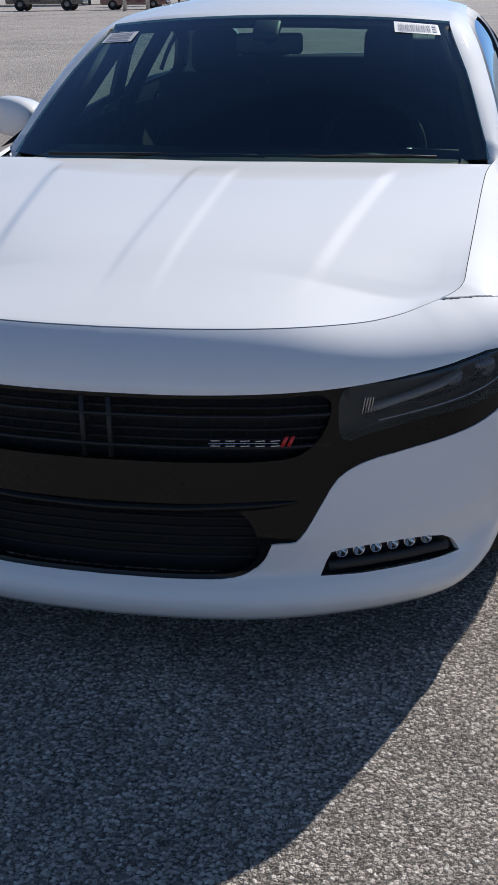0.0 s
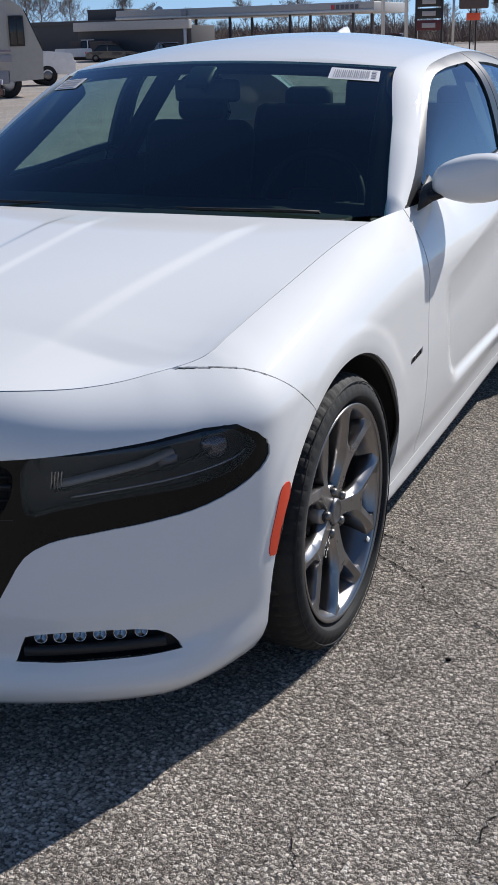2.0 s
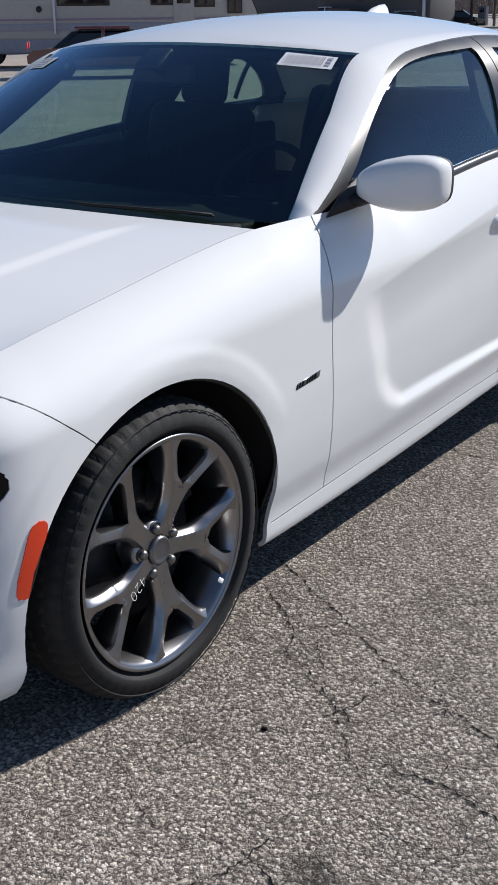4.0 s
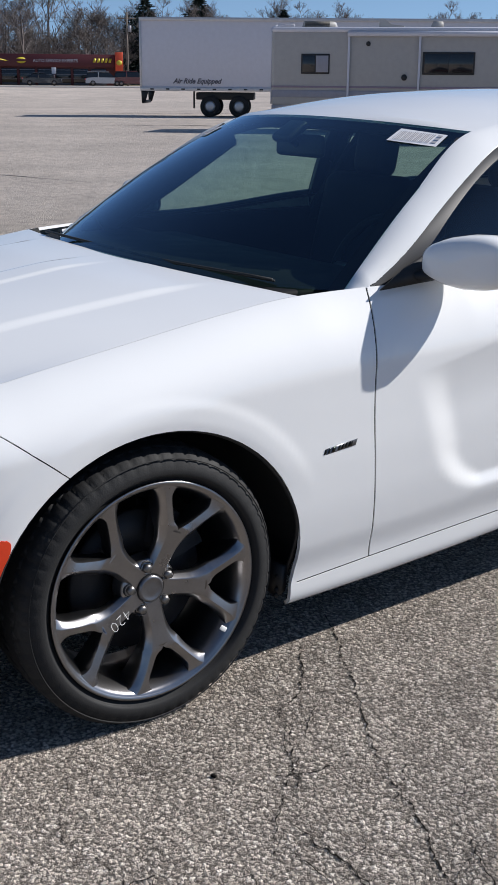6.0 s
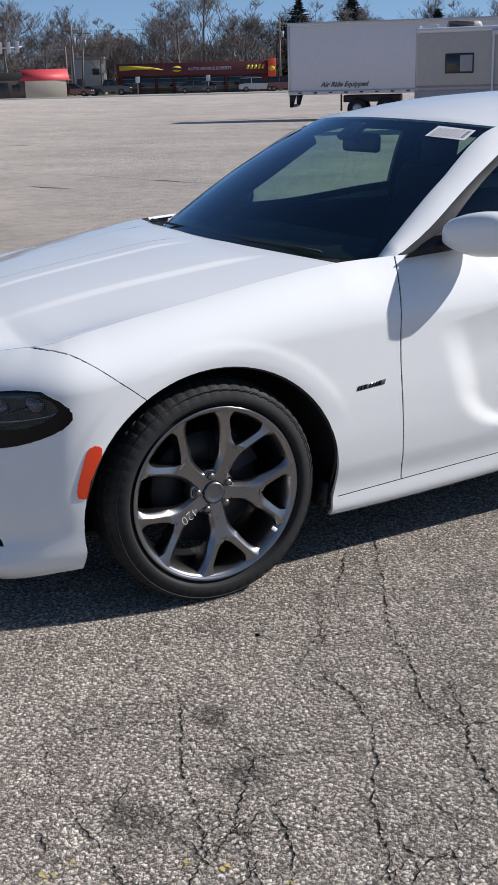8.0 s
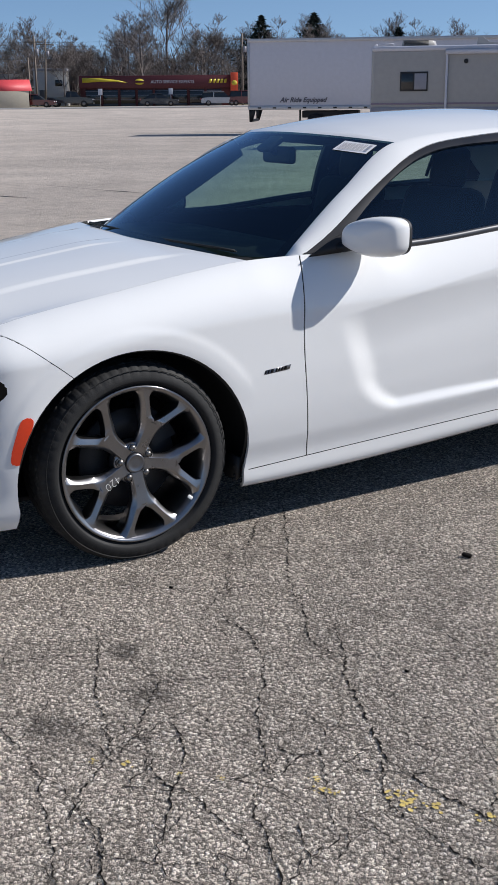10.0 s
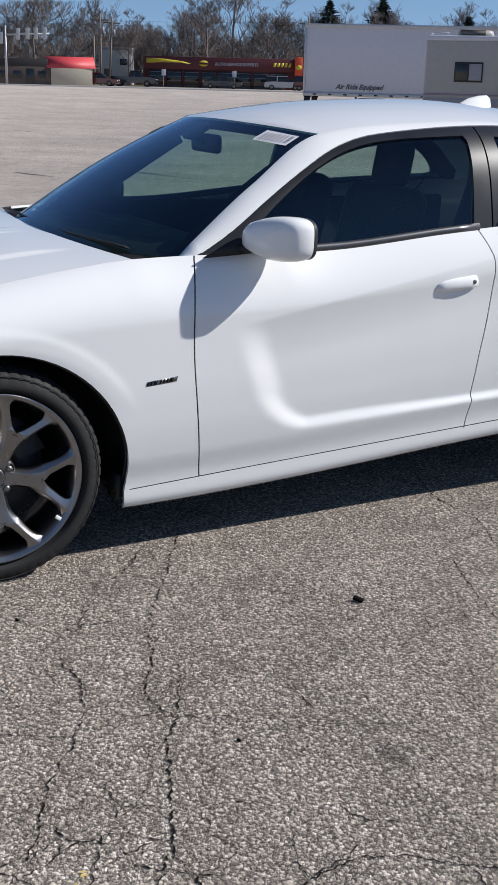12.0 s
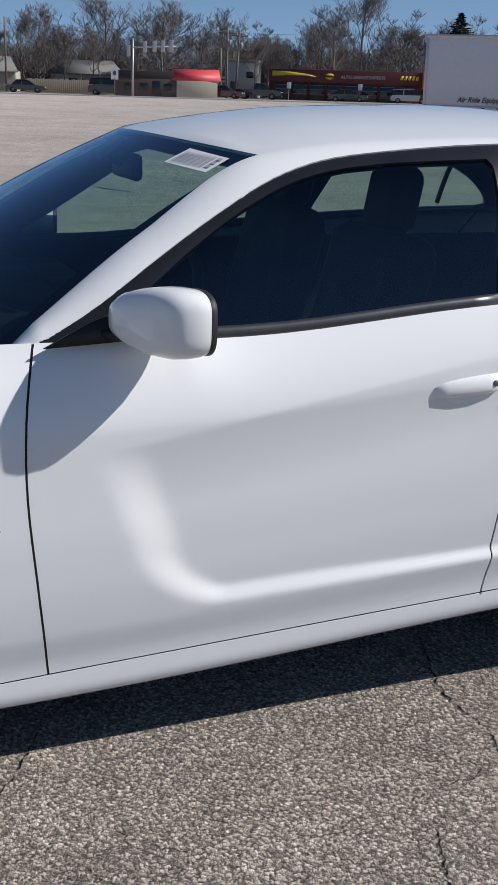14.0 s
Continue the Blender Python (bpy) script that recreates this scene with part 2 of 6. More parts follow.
def tube_bm(pts, radius, sides=8, closed=False, bm=None, flat=1.0, cap=True):
    """A round bar along points; radius may be one per point."""
    out = bm or bmesh.new()
    p = [Vector(q) for q in pts]
    r = [radius] * len(p) if not hasattr(radius, "__len__") else list(radius)
    n = len(p)
    rings = []
    side = None
    for i in range(n):
        a = p[(i - 1) % n] if closed or i else p[i]
        b = p[(i + 1) % n] if closed or i < n - 1 else p[i]
        way = (b - a).normalized()
        if side is None:
            side = way.cross(Vector((0, 0, 1)) if abs(way.z) < .9 else Vector((1, 0, 0))).normalized()
        side = (side - way * side.dot(way)).normalized()
        up = way.cross(side)
        rings.append([out.verts.new(p[i] + (side * math.cos(k * math.tau / sides) + up * math.sin(k * math.tau / sides) * flat) * r[i]) for k in range(sides)])
    for i in range(n if closed else n - 1):
        a, b = rings[i], rings[(i + 1) % n]
        for k in range(sides):
            out.faces.new([a[k], a[(k + 1) % sides], b[(k + 1) % sides], b[k]])
    if not closed and cap:
        out.faces.new(rings[0][::-1])
        out.faces.new(rings[-1])
    return out


def lathe_bm(profile, steps=64, axis="X", bm=None, start=0.0, full=math.tau):
    """Turns (along, radius) pairs round an axis."""
    out = bm or bmesh.new()
    closed = abs(full - math.tau) < 1e-6
    rings = []
    for k in range(steps if closed else steps + 1):
        a = start + full * k / steps
        ring = []
        for h, r in profile:
            c, s = r * math.cos(a), r * math.sin(a)
            ring.append(out.verts.new({"X": (h, c, s), "Y": (c, h, s), "Z": (c, s, h)}[axis]))
        rings.append(ring)
    for k in range(steps):
        a, b = rings[k], rings[(k + 1) % len(rings)]
        for i in range(len(profile) - 1):
            out.faces.new([a[i], a[i + 1], b[i + 1], b[i]])
    return out


def plate_bm(outline, depth, way=(0, 0, 1), bm=None):
    """A flat polygon given thickness along a direction."""
    out = bm or bmesh.new()
    w = Vector(way) * depth
    low = [out.verts.new(Vector(q)) for q in outline]
    high = [out.verts.new(Vector(q) + w) for q in outline]
    n = len(low)
    out.faces.new(low[::-1])
    out.faces.new(high)
    for i in range(n):
        out.faces.new([low[i], low[(i + 1) % n], high[(i + 1) % n], high[i]])
    bmesh.ops.recalc_face_normals(out, faces=list(out.faces))
    return out


def mirrored(bm):
    """The mesh and its mirror image across x = 0, joined along the middle."""
    src = list(bm.faces)
    vm = {}
    for f in src:
        for v in f.verts:
            if v not in vm:
                vm[v] = bm.verts.new((-v.co.x, v.co.y, v.co.z))
    for f in src:
        try:
            bm.faces.new([vm[v] for v in reversed(f.verts)])
        except ValueError:
            pass
    mid = [v for v in bm.verts if abs(v.co.x) < 2e-3]
    for v in mid:
        v.co.x = 0
    bmesh.ops.remove_doubles(bm, verts=mid, dist=1e-4)
    return bm


def flipped(bm):
    """Its mirror image alone."""
    for v in bm.verts:
        v.co.x = -v.co.x
    bmesh.ops.reverse_faces(bm, faces=list(bm.faces))
    return bm


def thicken(bm, depth, keep_mid=False):
    """Turns the free edges of a panel inwards, as sheet metal is folded."""
    bm.normal_update()
    free = [e for e in bm.edges if len(e.link_faces) == 1 and not (keep_mid and all(abs(v.co.x) < 2e-3 for v in e.verts))]
    nor = {}
    for e in free:
        for v in e.verts:
            nor[v] = v.normal.copy()
    got = bmesh.ops.extrude_edge_only(bm, edges=free)["geom"]
    fresh = [g for g in got if isinstance(g, bmesh.types.BMVert)]
    old = list(nor)
    # each new vertex lies on an old one
    at = {}
    for v in old:
        at.setdefault((round(v.co.x, 5), round(v.co.y, 5), round(v.co.z, 5)), nor[v])
    for v in fresh:
        v.co -= at.get((round(v.co.x, 5), round(v.co.y, 5), round(v.co.z, 5)), Vector((0, 0, 0))) * depth
    for e in free:
        e.smooth = False
    return bm


def inside(px, py, poly):
    hit = False
    j = len(poly) - 1
    for i in range(len(poly)):
        xi, yi = poly[i]
        xj, yj = poly[j]
        if (yi > py) != (yj > py) and px < (xj - xi) * (py - yi) / (yj - yi) + xi:
            hit = not hit
        j = i
    return hit


def cut(bm, poly, axes, closed=True, where=None):
    """Cuts the mesh along a polygon seen along the axis that is not named; axes (0, 2) is from the front, (1, 2) from the side."""
    a, b = axes
    c = 3 - a - b
    pts = [tuple(map(float, q)) for q in poly]
    lo = [min(q[k] for q in pts) - .03 for k in (0, 1)]
    hi = [max(q[k] for q in pts) + .03 for k in (0, 1)]
    cand = {}
    for f in bm.faces:
        m = f.calc_center_median()
        if lo[0] < m[a] < hi[0] and lo[1] < m[b] < hi[1] and (where is None or where(m)):
            cand[f] = None
    n = len(pts)
    for i in range(n if closed else n - 1):
        p, q = pts[i], pts[(i + 1) % n]
        d = (q[0] - p[0], q[1] - p[1])
        if math.hypot(*d) < 1e-7:
            continue
        l0, h0 = min(p[0], q[0]) - 5e-4, max(p[0], q[0]) + 5e-4
        l1, h1 = min(p[1], q[1]) - 5e-4, max(p[1], q[1]) + 5e-4
        sel = []
        for f in list(cand):
            if not f.is_valid:
                del cand[f]
                continue
            us = [v.co[a] for v in f.verts]
            if max(us) < l0 or min(us) > h0:
                continue
            ws = [v.co[b] for v in f.verts]
            if max(ws) < l1 or min(ws) > h1:
                continue
            sel.append(f)
        if not sel:
            continue
        no = [0, 0, 0]
        no[a], no[b] = -d[1], d[0]
        co = [0, 0, 0]
        co[a], co[b] = p
        geom = set(sel)
        for f in sel:
            geom.update(f.edges)
            geom.update(f.verts)
        got = bmesh.ops.bisect_plane(bm, geom=list(geom), dist=2e-5, plane_co=co, plane_no=no)
        for g in got["geom"]:
            if isinstance(g, bmesh.types.BMFace):
                cand[g] = None


def ribbon(pts, width):
    """A closed outline of that width round an open line."""
    p = np.array(pts, float)
    d = np.gradient(p, axis=0)
    d /= np.linalg.norm(d, axis=1)[:, None]
    n = np.stack([-d[:, 1], d[:, 0]], 1) * width / 2
    return [tuple(q) for q in np.vstack([p + n, (p - n)[::-1]])]


def extract(bm, keep):
    """A new mesh of the faces for which keep is true."""
    out = bmesh.new()
    vm = {}
    for f in keep:
        vs = []
        for v in f.verts:
            if v not in vm:
                vm[v] = out.verts.new(v.co)
            vs.append(vm[v])
        try:
            out.faces.new(vs)
        except ValueError:
            pass
    out.normal_update()
    return out


def push(bm, depth):
    bm.normal_update()
    nor = {v: v.normal.copy() for v in bm.verts}
    for v in bm.verts:
        v.co -= nor[v] * depth
    return bm


def text_bm(words, size, shear=0.0, depth=.0, thin=0.0):
    cu = bpy.data.curves.new("lettering", "FONT")
    cu.body, cu.size, cu.shear, cu.extrude = words, size, shear, depth
    cu.resolution_u, cu.offset = 3, -thin
    ob = bpy.data.objects.new("lettering", cu)
    scene.collection.objects.link(ob)
    dg = bpy.context.evaluated_depsgraph_get()
    me = bpy.data.meshes.new_from_object(ob.evaluated_get(dg))
    bm = bmesh.new()
    bm.from_mesh(me)
    bpy.data.objects.remove(ob)
    bpy.data.curves.remove(cu)
    bpy.data.meshes.remove(me)
    return bm
# ---- shape of the car body (x to its left side, y to its rear, front axle at y = 0) ----
def spline(pts, n, closed=False):
    """A smooth curve of n points through the given ones (Catmull-Rom, by chord length)."""
    p = np.array(pts, float)
    p = np.vstack([p[-1], p, p[0], p[1]]) if closed else np.vstack([2 * p[0] - p[1], p, 2 * p[-1] - p[-2]])
    t = np.r_[0, np.cumsum(np.maximum(np.linalg.norm(np.diff(p, axis=0), axis=1), 1e-6) ** 0.5)]
    q = np.linspace(t[1], t[-2], n + 1 if closed else n)[: n]
    i = np.clip(np.searchsorted(t, q, side="right") - 1, 1, len(t) - 3)
    t0, t1, t2, t3 = (t[i + k][:, None] for k in (-1, 0, 1, 2))
    p0, p1, p2, p3 = (p[i + k] for k in (-1, 0, 1, 2))
    s = q[:, None]
    a1 = (t1 - s) / (t1 - t0) * p0 + (s - t0) / (t1 - t0) * p1
    a2 = (t2 - s) / (t2 - t1) * p1 + (s - t1) / (t2 - t1) * p2
    a3 = (t3 - s) / (t3 - t2) * p2 + (s - t2) / (t3 - t2) * p3
    b1 = (t2 - s) / (t2 - t0) * a1 + (s - t0) / (t2 - t0) * a2
    b2 = (t3 - s) / (t3 - t1) * a2 + (s - t1) / (t3 - t1) * a3
    return (t2 - s) / (t2 - t1) * b1 + (s - t1) / (t2 - t1) * b2


def ramp(a, b, x):
    t = np.clip((np.asarray(x, float) - a) / (b - a), 0, 1)
    return t * t * (3 - 2 * t)


def curve(x, *pairs):
    """A smooth function of one number through (x, value) pairs."""
    k, v = np.array(pairs, float).T
    m = np.gradient(v, k)
    d = np.diff(v) / np.diff(k)
    m[1:-1] = np.where(d[:-1] * d[1:] > 0, 2 * d[:-1] * d[1:] / (d[:-1] + d[1:] + 1e-12 * np.sign(d[:-1] + d[1:] + 1e-30)), 0)
    x = np.clip(x, k[0], k[-1])
    i = np.clip(np.searchsorted(k, x, side="right") - 1, 0, len(k) - 2)
    h = k[i + 1] - k[i]
    t = (x - k[i]) / h
    return ((2 * t**3 - 3 * t**2 + 1) * v[i] + (t**3 - 2 * t**2 + t) * h * m[i] + (3 * t**2 - 2 * t**3) * v[i + 1] + (t**3 - t**2) * h * m[i + 1])


PLAN = [(0, -.937), (.2, -.927), (.4, -.893), (.55, -.843), (.7, -.772), (.82, -.688), (.895, -.59), (.938, -.50), (.957, -.42), (.965, -.3), (.967, 0), (.965, .4),
        (.960, .8), (.958, 1.4), (.958, 2.0), (.962, 2.6), (.968, 3.05), (.955, 3.5), (.92, 3.85), (.84, 4.02), (.6, 4.1), (.3, 4.13), (0, 4.14)]
ARCH = (.012, .335, .452, .441)      # front wheel opening: middle y, z, half length, height


def side_levels(y):
    """Bottom, start of the shoulder and top of the body's side, and how far the shoulder turns in, at y along the side."""
    bottom = curve(y, (-.9, .146), (-.7, .158), (-.5, .182), (-.3, .19), (.3, .19), (.46, .178), (2.35, .275), (2.7, .285), (3.4, .285), (4.1, .3))
    start = curve(y, (-.937, .715), (-.8, .72), (-.6, .74), (-.35, .755), (0, .80), (.5, .832), (.8, .846), (1.2, .864), (2, .932), (2.6, .972), (3, .975), (4.1, .93))
    top = curve(y, (-.937, .850), (-.88, .848), (-.8, .843), (-.7, .853), (-.52, .872), (-.2, .925), (0, .958), (.3, 1.006), (.55, 1.036), (.75, 1.043), (1.2, 1.046), (1.8, 1.092), (2.4, 1.125), (3.0, 1.14), (4.1, 1.10))
    turn = curve(y, (-.937, .080), (-.88, .088), (-.8, .116), (-.7, .145), (-.65, .150), (-.52, .158), (-.3, .166), (0, .160), (.4, .146), (.6, .118), (.8, .090), (1.1, .073), (2.4, .074), (3.0, .10), (3.6, .20), (4.1, .12))
    reach = curve(y, (-.937, 44), (-.8, 47), (-.65, 58), (-.5, 70), (0, 74), (.5, 72), (.75, 45), (1.2, 40), (2.6, 42), (3.4, 62), (4.1, 70))
    return bottom, start, top, turn, np.radians(reach)


def scoop(y, z):
    """The hollow pressed into the doors."""
    top = .822 + .172 * (y - .95) - z
    low = z - (.408 + .038 * (y - 1.2))
    fore = y - (.870 + .36 * (.745 - z))
    round_ = .17
    a, b = np.clip(round_ - fore, 0, None), np.clip(round_ - low, 0, None)
    into = np.where((a > 0) & (b > 0), round_ - np.hypot(a, b), np.minimum(fore, low))
    share = np.where(a + b > 0, b / (a + b + 1e-9), 1.0)
    wide = .115 + (.040 - .016 * ramp(1.3, 1.9, y) - .115) * share ** 1.2
    t = np.clip(into / wide, 0, 1)
    t = .55 * t + .45 * t * t * (3 - 2 * t)
    fall = np.clip(top / .17, 0, 1)
    return -.021 * t * (1 - (1 - fall) ** 1.7) * (1 - ramp(2.3, 2.9, y))


def body_side(nu, nv):
    """The wrap-round body surface of one half, from the nose round the side to the tail; nv rows from the sill up."""
    c = spline(PLAN, nu)
    d = np.gradient(c, axis=0)
    d /= np.linalg.norm(d, axis=1)[:, None]
    n = np.stack([d[:, 1], -d[:, 0]], 1)
    n[0], n[-1] = (0, -1), (0, 1)
    y = c[:, 1]
    front, rear = ramp(-.42, -.72, y), ramp(3.6, 4.0, y)
    bottom, start, top, turn, reach = side_levels(y)
    w = np.linspace(0, 1, nv)[None, :]
    low = np.clip(w / .72, 0, 1)
    up = np.clip((w - .72) / .28, 0, 1)
    z = bottom[:, None] + (start - bottom)[:, None] * low
    flank = curve(low, (0, -.080), (.022, -.061), (.06, -.053), (.13, -.050), (.17, -.046), (.30, -.023), (.5, -.006), (.7, 0), (1, 0))
    ahead = curve(low, (0, -.060), (.06, -.040), (.15, -.026), (.30, -.014), (.5, -.005), (.7, 0), (1, 0))
    flank = flank + (ahead - flank) * ramp(.3, -.1, y)[:, None]
    nose = curve(low, (0, -.045), (.05, -.012), (.11, .004), (.17, -.004), (.25, -.020), (.33, -.016), (.42, -.008), (.55, -.012), (.75, -.022), (.9, -.028), (1, -.034))
    tail = curve(low, (0, -.06), (.15, -.01), (.5, 0), (.8, -.03), (1, -.05))
    off = flank * (1 - front - rear)[:, None] + nose * front[:, None] + tail * rear[:, None]
    ang = up * reach[:, None]
    rise = (top - start)[:, None] / np.sin(reach)[:, None]
    depth = turn[:, None] / (1 - np.cos(reach))[:, None]
    # the doors lean in evenly above the crease, the fenders roll over
    even = (ramp(.28, 1.10, y) * (1 - ramp(2.9, 3.5, y)))[:, None]
    z = z + rise * np.sin(ang) * (1 - even) + (top - start)[:, None] * up * even
    off = off - depth * (1 - np.cos(ang)) * (1 - even) - turn[:, None] * up ** 1.6 * even
    yy = y[:, None] + 0 * z
    side = (1 - front - rear)[:, None]
    r = np.hypot((yy - ARCH[0]) / ARCH[2], (z - ARCH[1]) / ARCH[3])
    off = off + side * (.0034 * (1 - ramp(1.12, 1.19, r)) - .003 * (1 - ramp(.98, 1.05, r))) * ramp(.50, .70, z)
    off = off + side * scoop(yy, z)
    return np.stack([c[:, 0:1] + n[:, 0:1] * off, c[:, 1:2] + n[:, 1:2] * off, z], -1)


def hood_edge():
    """The line in which the body's side meets the hood, from the nose back to the cowl."""
    return body_side(900, 3)[:, -1]


def hood_surface(nx, ny):
    edge = hood_edge()
    k = np.argmin(np.abs(edge[:, 1] - .52))
    corner = np.argmin(np.where(edge[:, 1] < .0, np.hypot(edge[:, 0] - .796, edge[:, 1] + .526), 9))
    fx, fy = edge[: corner + 1, 0], edge[: corner + 1, 1]
    fz = edge[: corner + 1, 2]
    a = np.linspace(0, 1, nx)[:, None]
    b = np.linspace(0, 1, ny)[None, :]
    yf = np.interp(a * fx[-1], fx, fy)
    zf = np.interp(a * fx[-1], fx, fz)
    yr = .43 + .09 * a**2.2
    y = yf + (yr - yf) * b
    xs = np.interp(np.maximum(y, fy[-1]), edge[corner : k + 1, 1], edge[corner : k + 1, 0])
    zs = np.interp(np.maximum(y, fy[-1]), edge[corner : k + 1, 1], edge[corner : k + 1, 2])
    x = a * xs
    mid = curve(y, (-.83, .851), (-.72, .876), (-.6, .899), (-.4, .935), (0, .994), (.3, 1.033), (.55, 1.056))
    z = mid - (mid - zs) * a**2.6
    z = z + (zf - z[:, :1]) * (1 - ramp(0, .6, b))
    bulge = curve(y, (-.8, .39), (-.57, .42), (.27, .53), (.5, .56))
    z = z + .009 * (1 - ramp(-.022, .022, x - bulge)) * ramp(.05, .45, b) * (1 - ramp(.80, .98, b)) + .0045 * (1 - ramp(.05, .08, x)) * ramp(.05, .35, b) * (1 - ramp(.80, .98, b))
    return np.stack([x, y, z], -1)


def glass_surface(nx, ny):
    """The windscreen, one half."""
    a = np.linspace(0, 1, nx)[:, None]
    b = np.linspace(0, 1, ny)[None, :]
    x = a * (.825 + (.642 - .825) * b)
    y0, y1 = .40 + .28 * a**2.3, 1.18 + .145 * a**2.2
    z0, z1 = 1.03 + .0 * a, 1.464 - .032 * a**2
    y = y0 + (y1 - y0) * b
    z = z0 + (z1 - z0) * b + .028 * np.sin(np.pi * b)
    return np.stack([x, y, z], -1)


def cab_edge(y):
    """Outer edge of windscreen, roof and rear window, which the cab's side rises to."""
    x = curve(y, (.66, .842), (.72, .815), (1.0, .733), (1.325, .642), (1.6, .635), (2.1, .635), (2.7, .60), (3.1, .56), (3.5, .57), (3.75, .64))
    z = curve(y, (.66, 1.022), (.72, 1.062), (1.0, 1.257), (1.325, 1.433), (1.6, 1.468), (2.0, 1.484), (2.5, 1.46), (2.9, 1.40), (3.3, 1.27), (3.75, 1.13))
    return x, z


def cab_side(nu, nv):
    edge = body_side(900, 3)[:, -1]
    y = np.linspace(.66, 3.72, nu)[:, None]
    v = np.linspace(0, 1, nv)[None, :]
    keep = (edge[:, 1] > .5) & (edge[:, 1] < 3.95)
    xb = np.interp(y, edge[keep, 1], edge[keep, 0])
    zb = np.interp(y, edge[keep, 1], edge[keep, 2]) - .002
    xt, zt = cab_edge(y)
    x = xb - (xb - xt) * (.50 * v + .50 * v**4)
    z = zb + (zt - zb) * (1 - (1 - v) ** 1.25)
    return np.stack([x, y + 0 * v, z], -1)


def roof_surface(nx, ny):
    a = np.linspace(0, 1, nx)[:, None]
    b = np.linspace(0, 1, ny)[None, :]
    y = (1.18 + .145 * a**2.2) * (1 - b) + (2.86 - .06 * a**2) * b
    xe, ze = cab_edge(np.maximum(y, 1.325))
    x = a * xe
    zc = curve(y, (1.18, 1.464), (1.35, 1.500), (1.7, 1.540), (2.1, 1.553), (2.5, 1.528), (2.86, 1.455))
    z = zc - (zc - ze) * a**2.1
    z = np.where(b == 0, 1.464 - .032 * a**2, z)
    return np.stack([x, y, z], -1)


def rear_glass(nx, ny):
    a = np.linspace(0, 1, nx)[:, None]
    b = np.linspace(0, 1, ny)[None, :]
    y = (2.86 - .06 * a**2) * (1 - b) + (3.62 - .05 * a**2) * b
    xe, ze = cab_edge(y)
    z = ze + .045 * (1 - a**2.1) * (1 - b) + .02 * (1 - a**2) * b
    return np.stack([a * xe, y, z], -1)


def deck_surface(nx, ny):
    edge = body_side(900, 3)[:, -1]
    a = np.linspace(0, 1, nx)[:, None]
    b = np.linspace(0, 1, ny)[None, :]
    y0 = 3.62 - .05 * a**2
    keep = (edge[:, 1] > 3.3)
    tail = edge[keep]
    j = np.argmax(tail[:, 0] < .62)
    xr, yr, zr = tail[j:, 0][::-1], tail[j:, 1][::-1], tail[j:, 2][::-1]
    xe0, ze0 = cab_edge(np.array(3.6))
    y1 = np.interp(a * .62, xr, yr)
    y = y0 + (y1 - y0) * b
    xs = np.interp(y, tail[: j + 1, 1], tail[: j + 1, 0])
    xs = xe0 + (np.minimum(xs, .8) - xe0) * b**.5
    xs = xs + (.62 - xs) * b**4
    z0 = ze0 + .02 * (1 - a**2)
    z1 = np.interp(a * .62, xr, zr)
    z = z0 + (z1 - z0) * b + .01 * np.sin(np.pi * b)
    return np.stack([a * xs, y, z], -1)

# ---- the car ----
car = thing("sedan", "white four-door sedan parked on worn asphalt", "car")
W_ARCH = [(ARCH[0] + ARCH[2] * math.cos(a), ARCH[1] + ARCH[3] * math.sin(a)) for a in np.linspace(-.2, math.pi + .2, 44)]
R_ARCH = [(3.05 + .43 * math.cos(a), .36 + .42 * math.sin(a)) for a in np.linspace(-.5, math.pi + .5, 30)]
W_ARCH += [(-.455, .05), (.462, .05)]
R_ARCH += [(2.66, .05), (3.44, .05)]
BLACKOUT = [tuple(q) for q in np.vstack([
    spline([(0, .722), (.2, .722), (.4, .7245), (.544, .7295), (.662, .741), (.778, .7555), (.858, .768), (.905, .766)], 26),
    spline([(.912, .763), (.938, .735), (.9505, .69), (.9395, .650), (.909, .622), (.86, .599), (.78, .5835), (.692, .5695), (.605, .551), (.551, .520), (.511, .452), (.476, .388), (.458, .366)], 30),
    [(.445, .3635), (.407, .363)], spline([(.402, .358), (.38, .312), (.338, .282), (.294, .2725), (.168, .270), (0, .270)], 16)])]
LENS_LINE = [tuple(q) for q in spline([(.556, .7235), (.662, .735), (.778, .749), (.858, .761), (.898, .759), (.926, .735), (.935, .705), (.914, .672), (.867, .652), (.732, .640), (.62, .620), (.558, .608), (.546, .655)], 44, True)]
UPPER = [tuple(q) for q in np.vstack([[(0, .7115)], spline([(.25, .7125), (.42, .714), (.505, .7145), (.528, .700), (.527, .66), (.505, .612), (.462, .577), (.40, .567), (.2, .5635)], 24), [(0, .563)]])]
LOWER = [tuple(q) for q in np.vstack([[(0, .465)], spline([(.2, .464), (.31, .455), (.352, .425), (.374, .37), (.366, .315), (.325, .2885), (.28, .282), (.15, .280)], 18), [(0, .280)]])]
FOG = [(.512, .272), (.522, .302), (.535, .331), (.56, .337), (.62, .342), (.69, .344), (.75, .341), (.785, .333), (.805, .318), (.826, .281), (.76, .276), (.68, .273), (.60, .270)]
MARKER = [tuple(q) for q in spline([(-.392, .592), (-.416, .584), (-.440, .522), (-.4565, .458), (-.4545, .436), (-.438, .4275), (-.4245, .436), (-.404, .50), (-.378, .566), (-.378, .583)], 30, True)]
DOOR_FRONT = spline([(.742, 1.075), (.724, 1.02), (.698, .895), (.694, .728), (.712, .513), (.739, .262)], 20)
DOOR_REAR = spline([(1.875, 1.12), (1.90, 1.085), (1.942, .99), (1.945, .90), (1.938, .797), (1.912, .608), (1.898, .426), (1.889, .318)], 26)
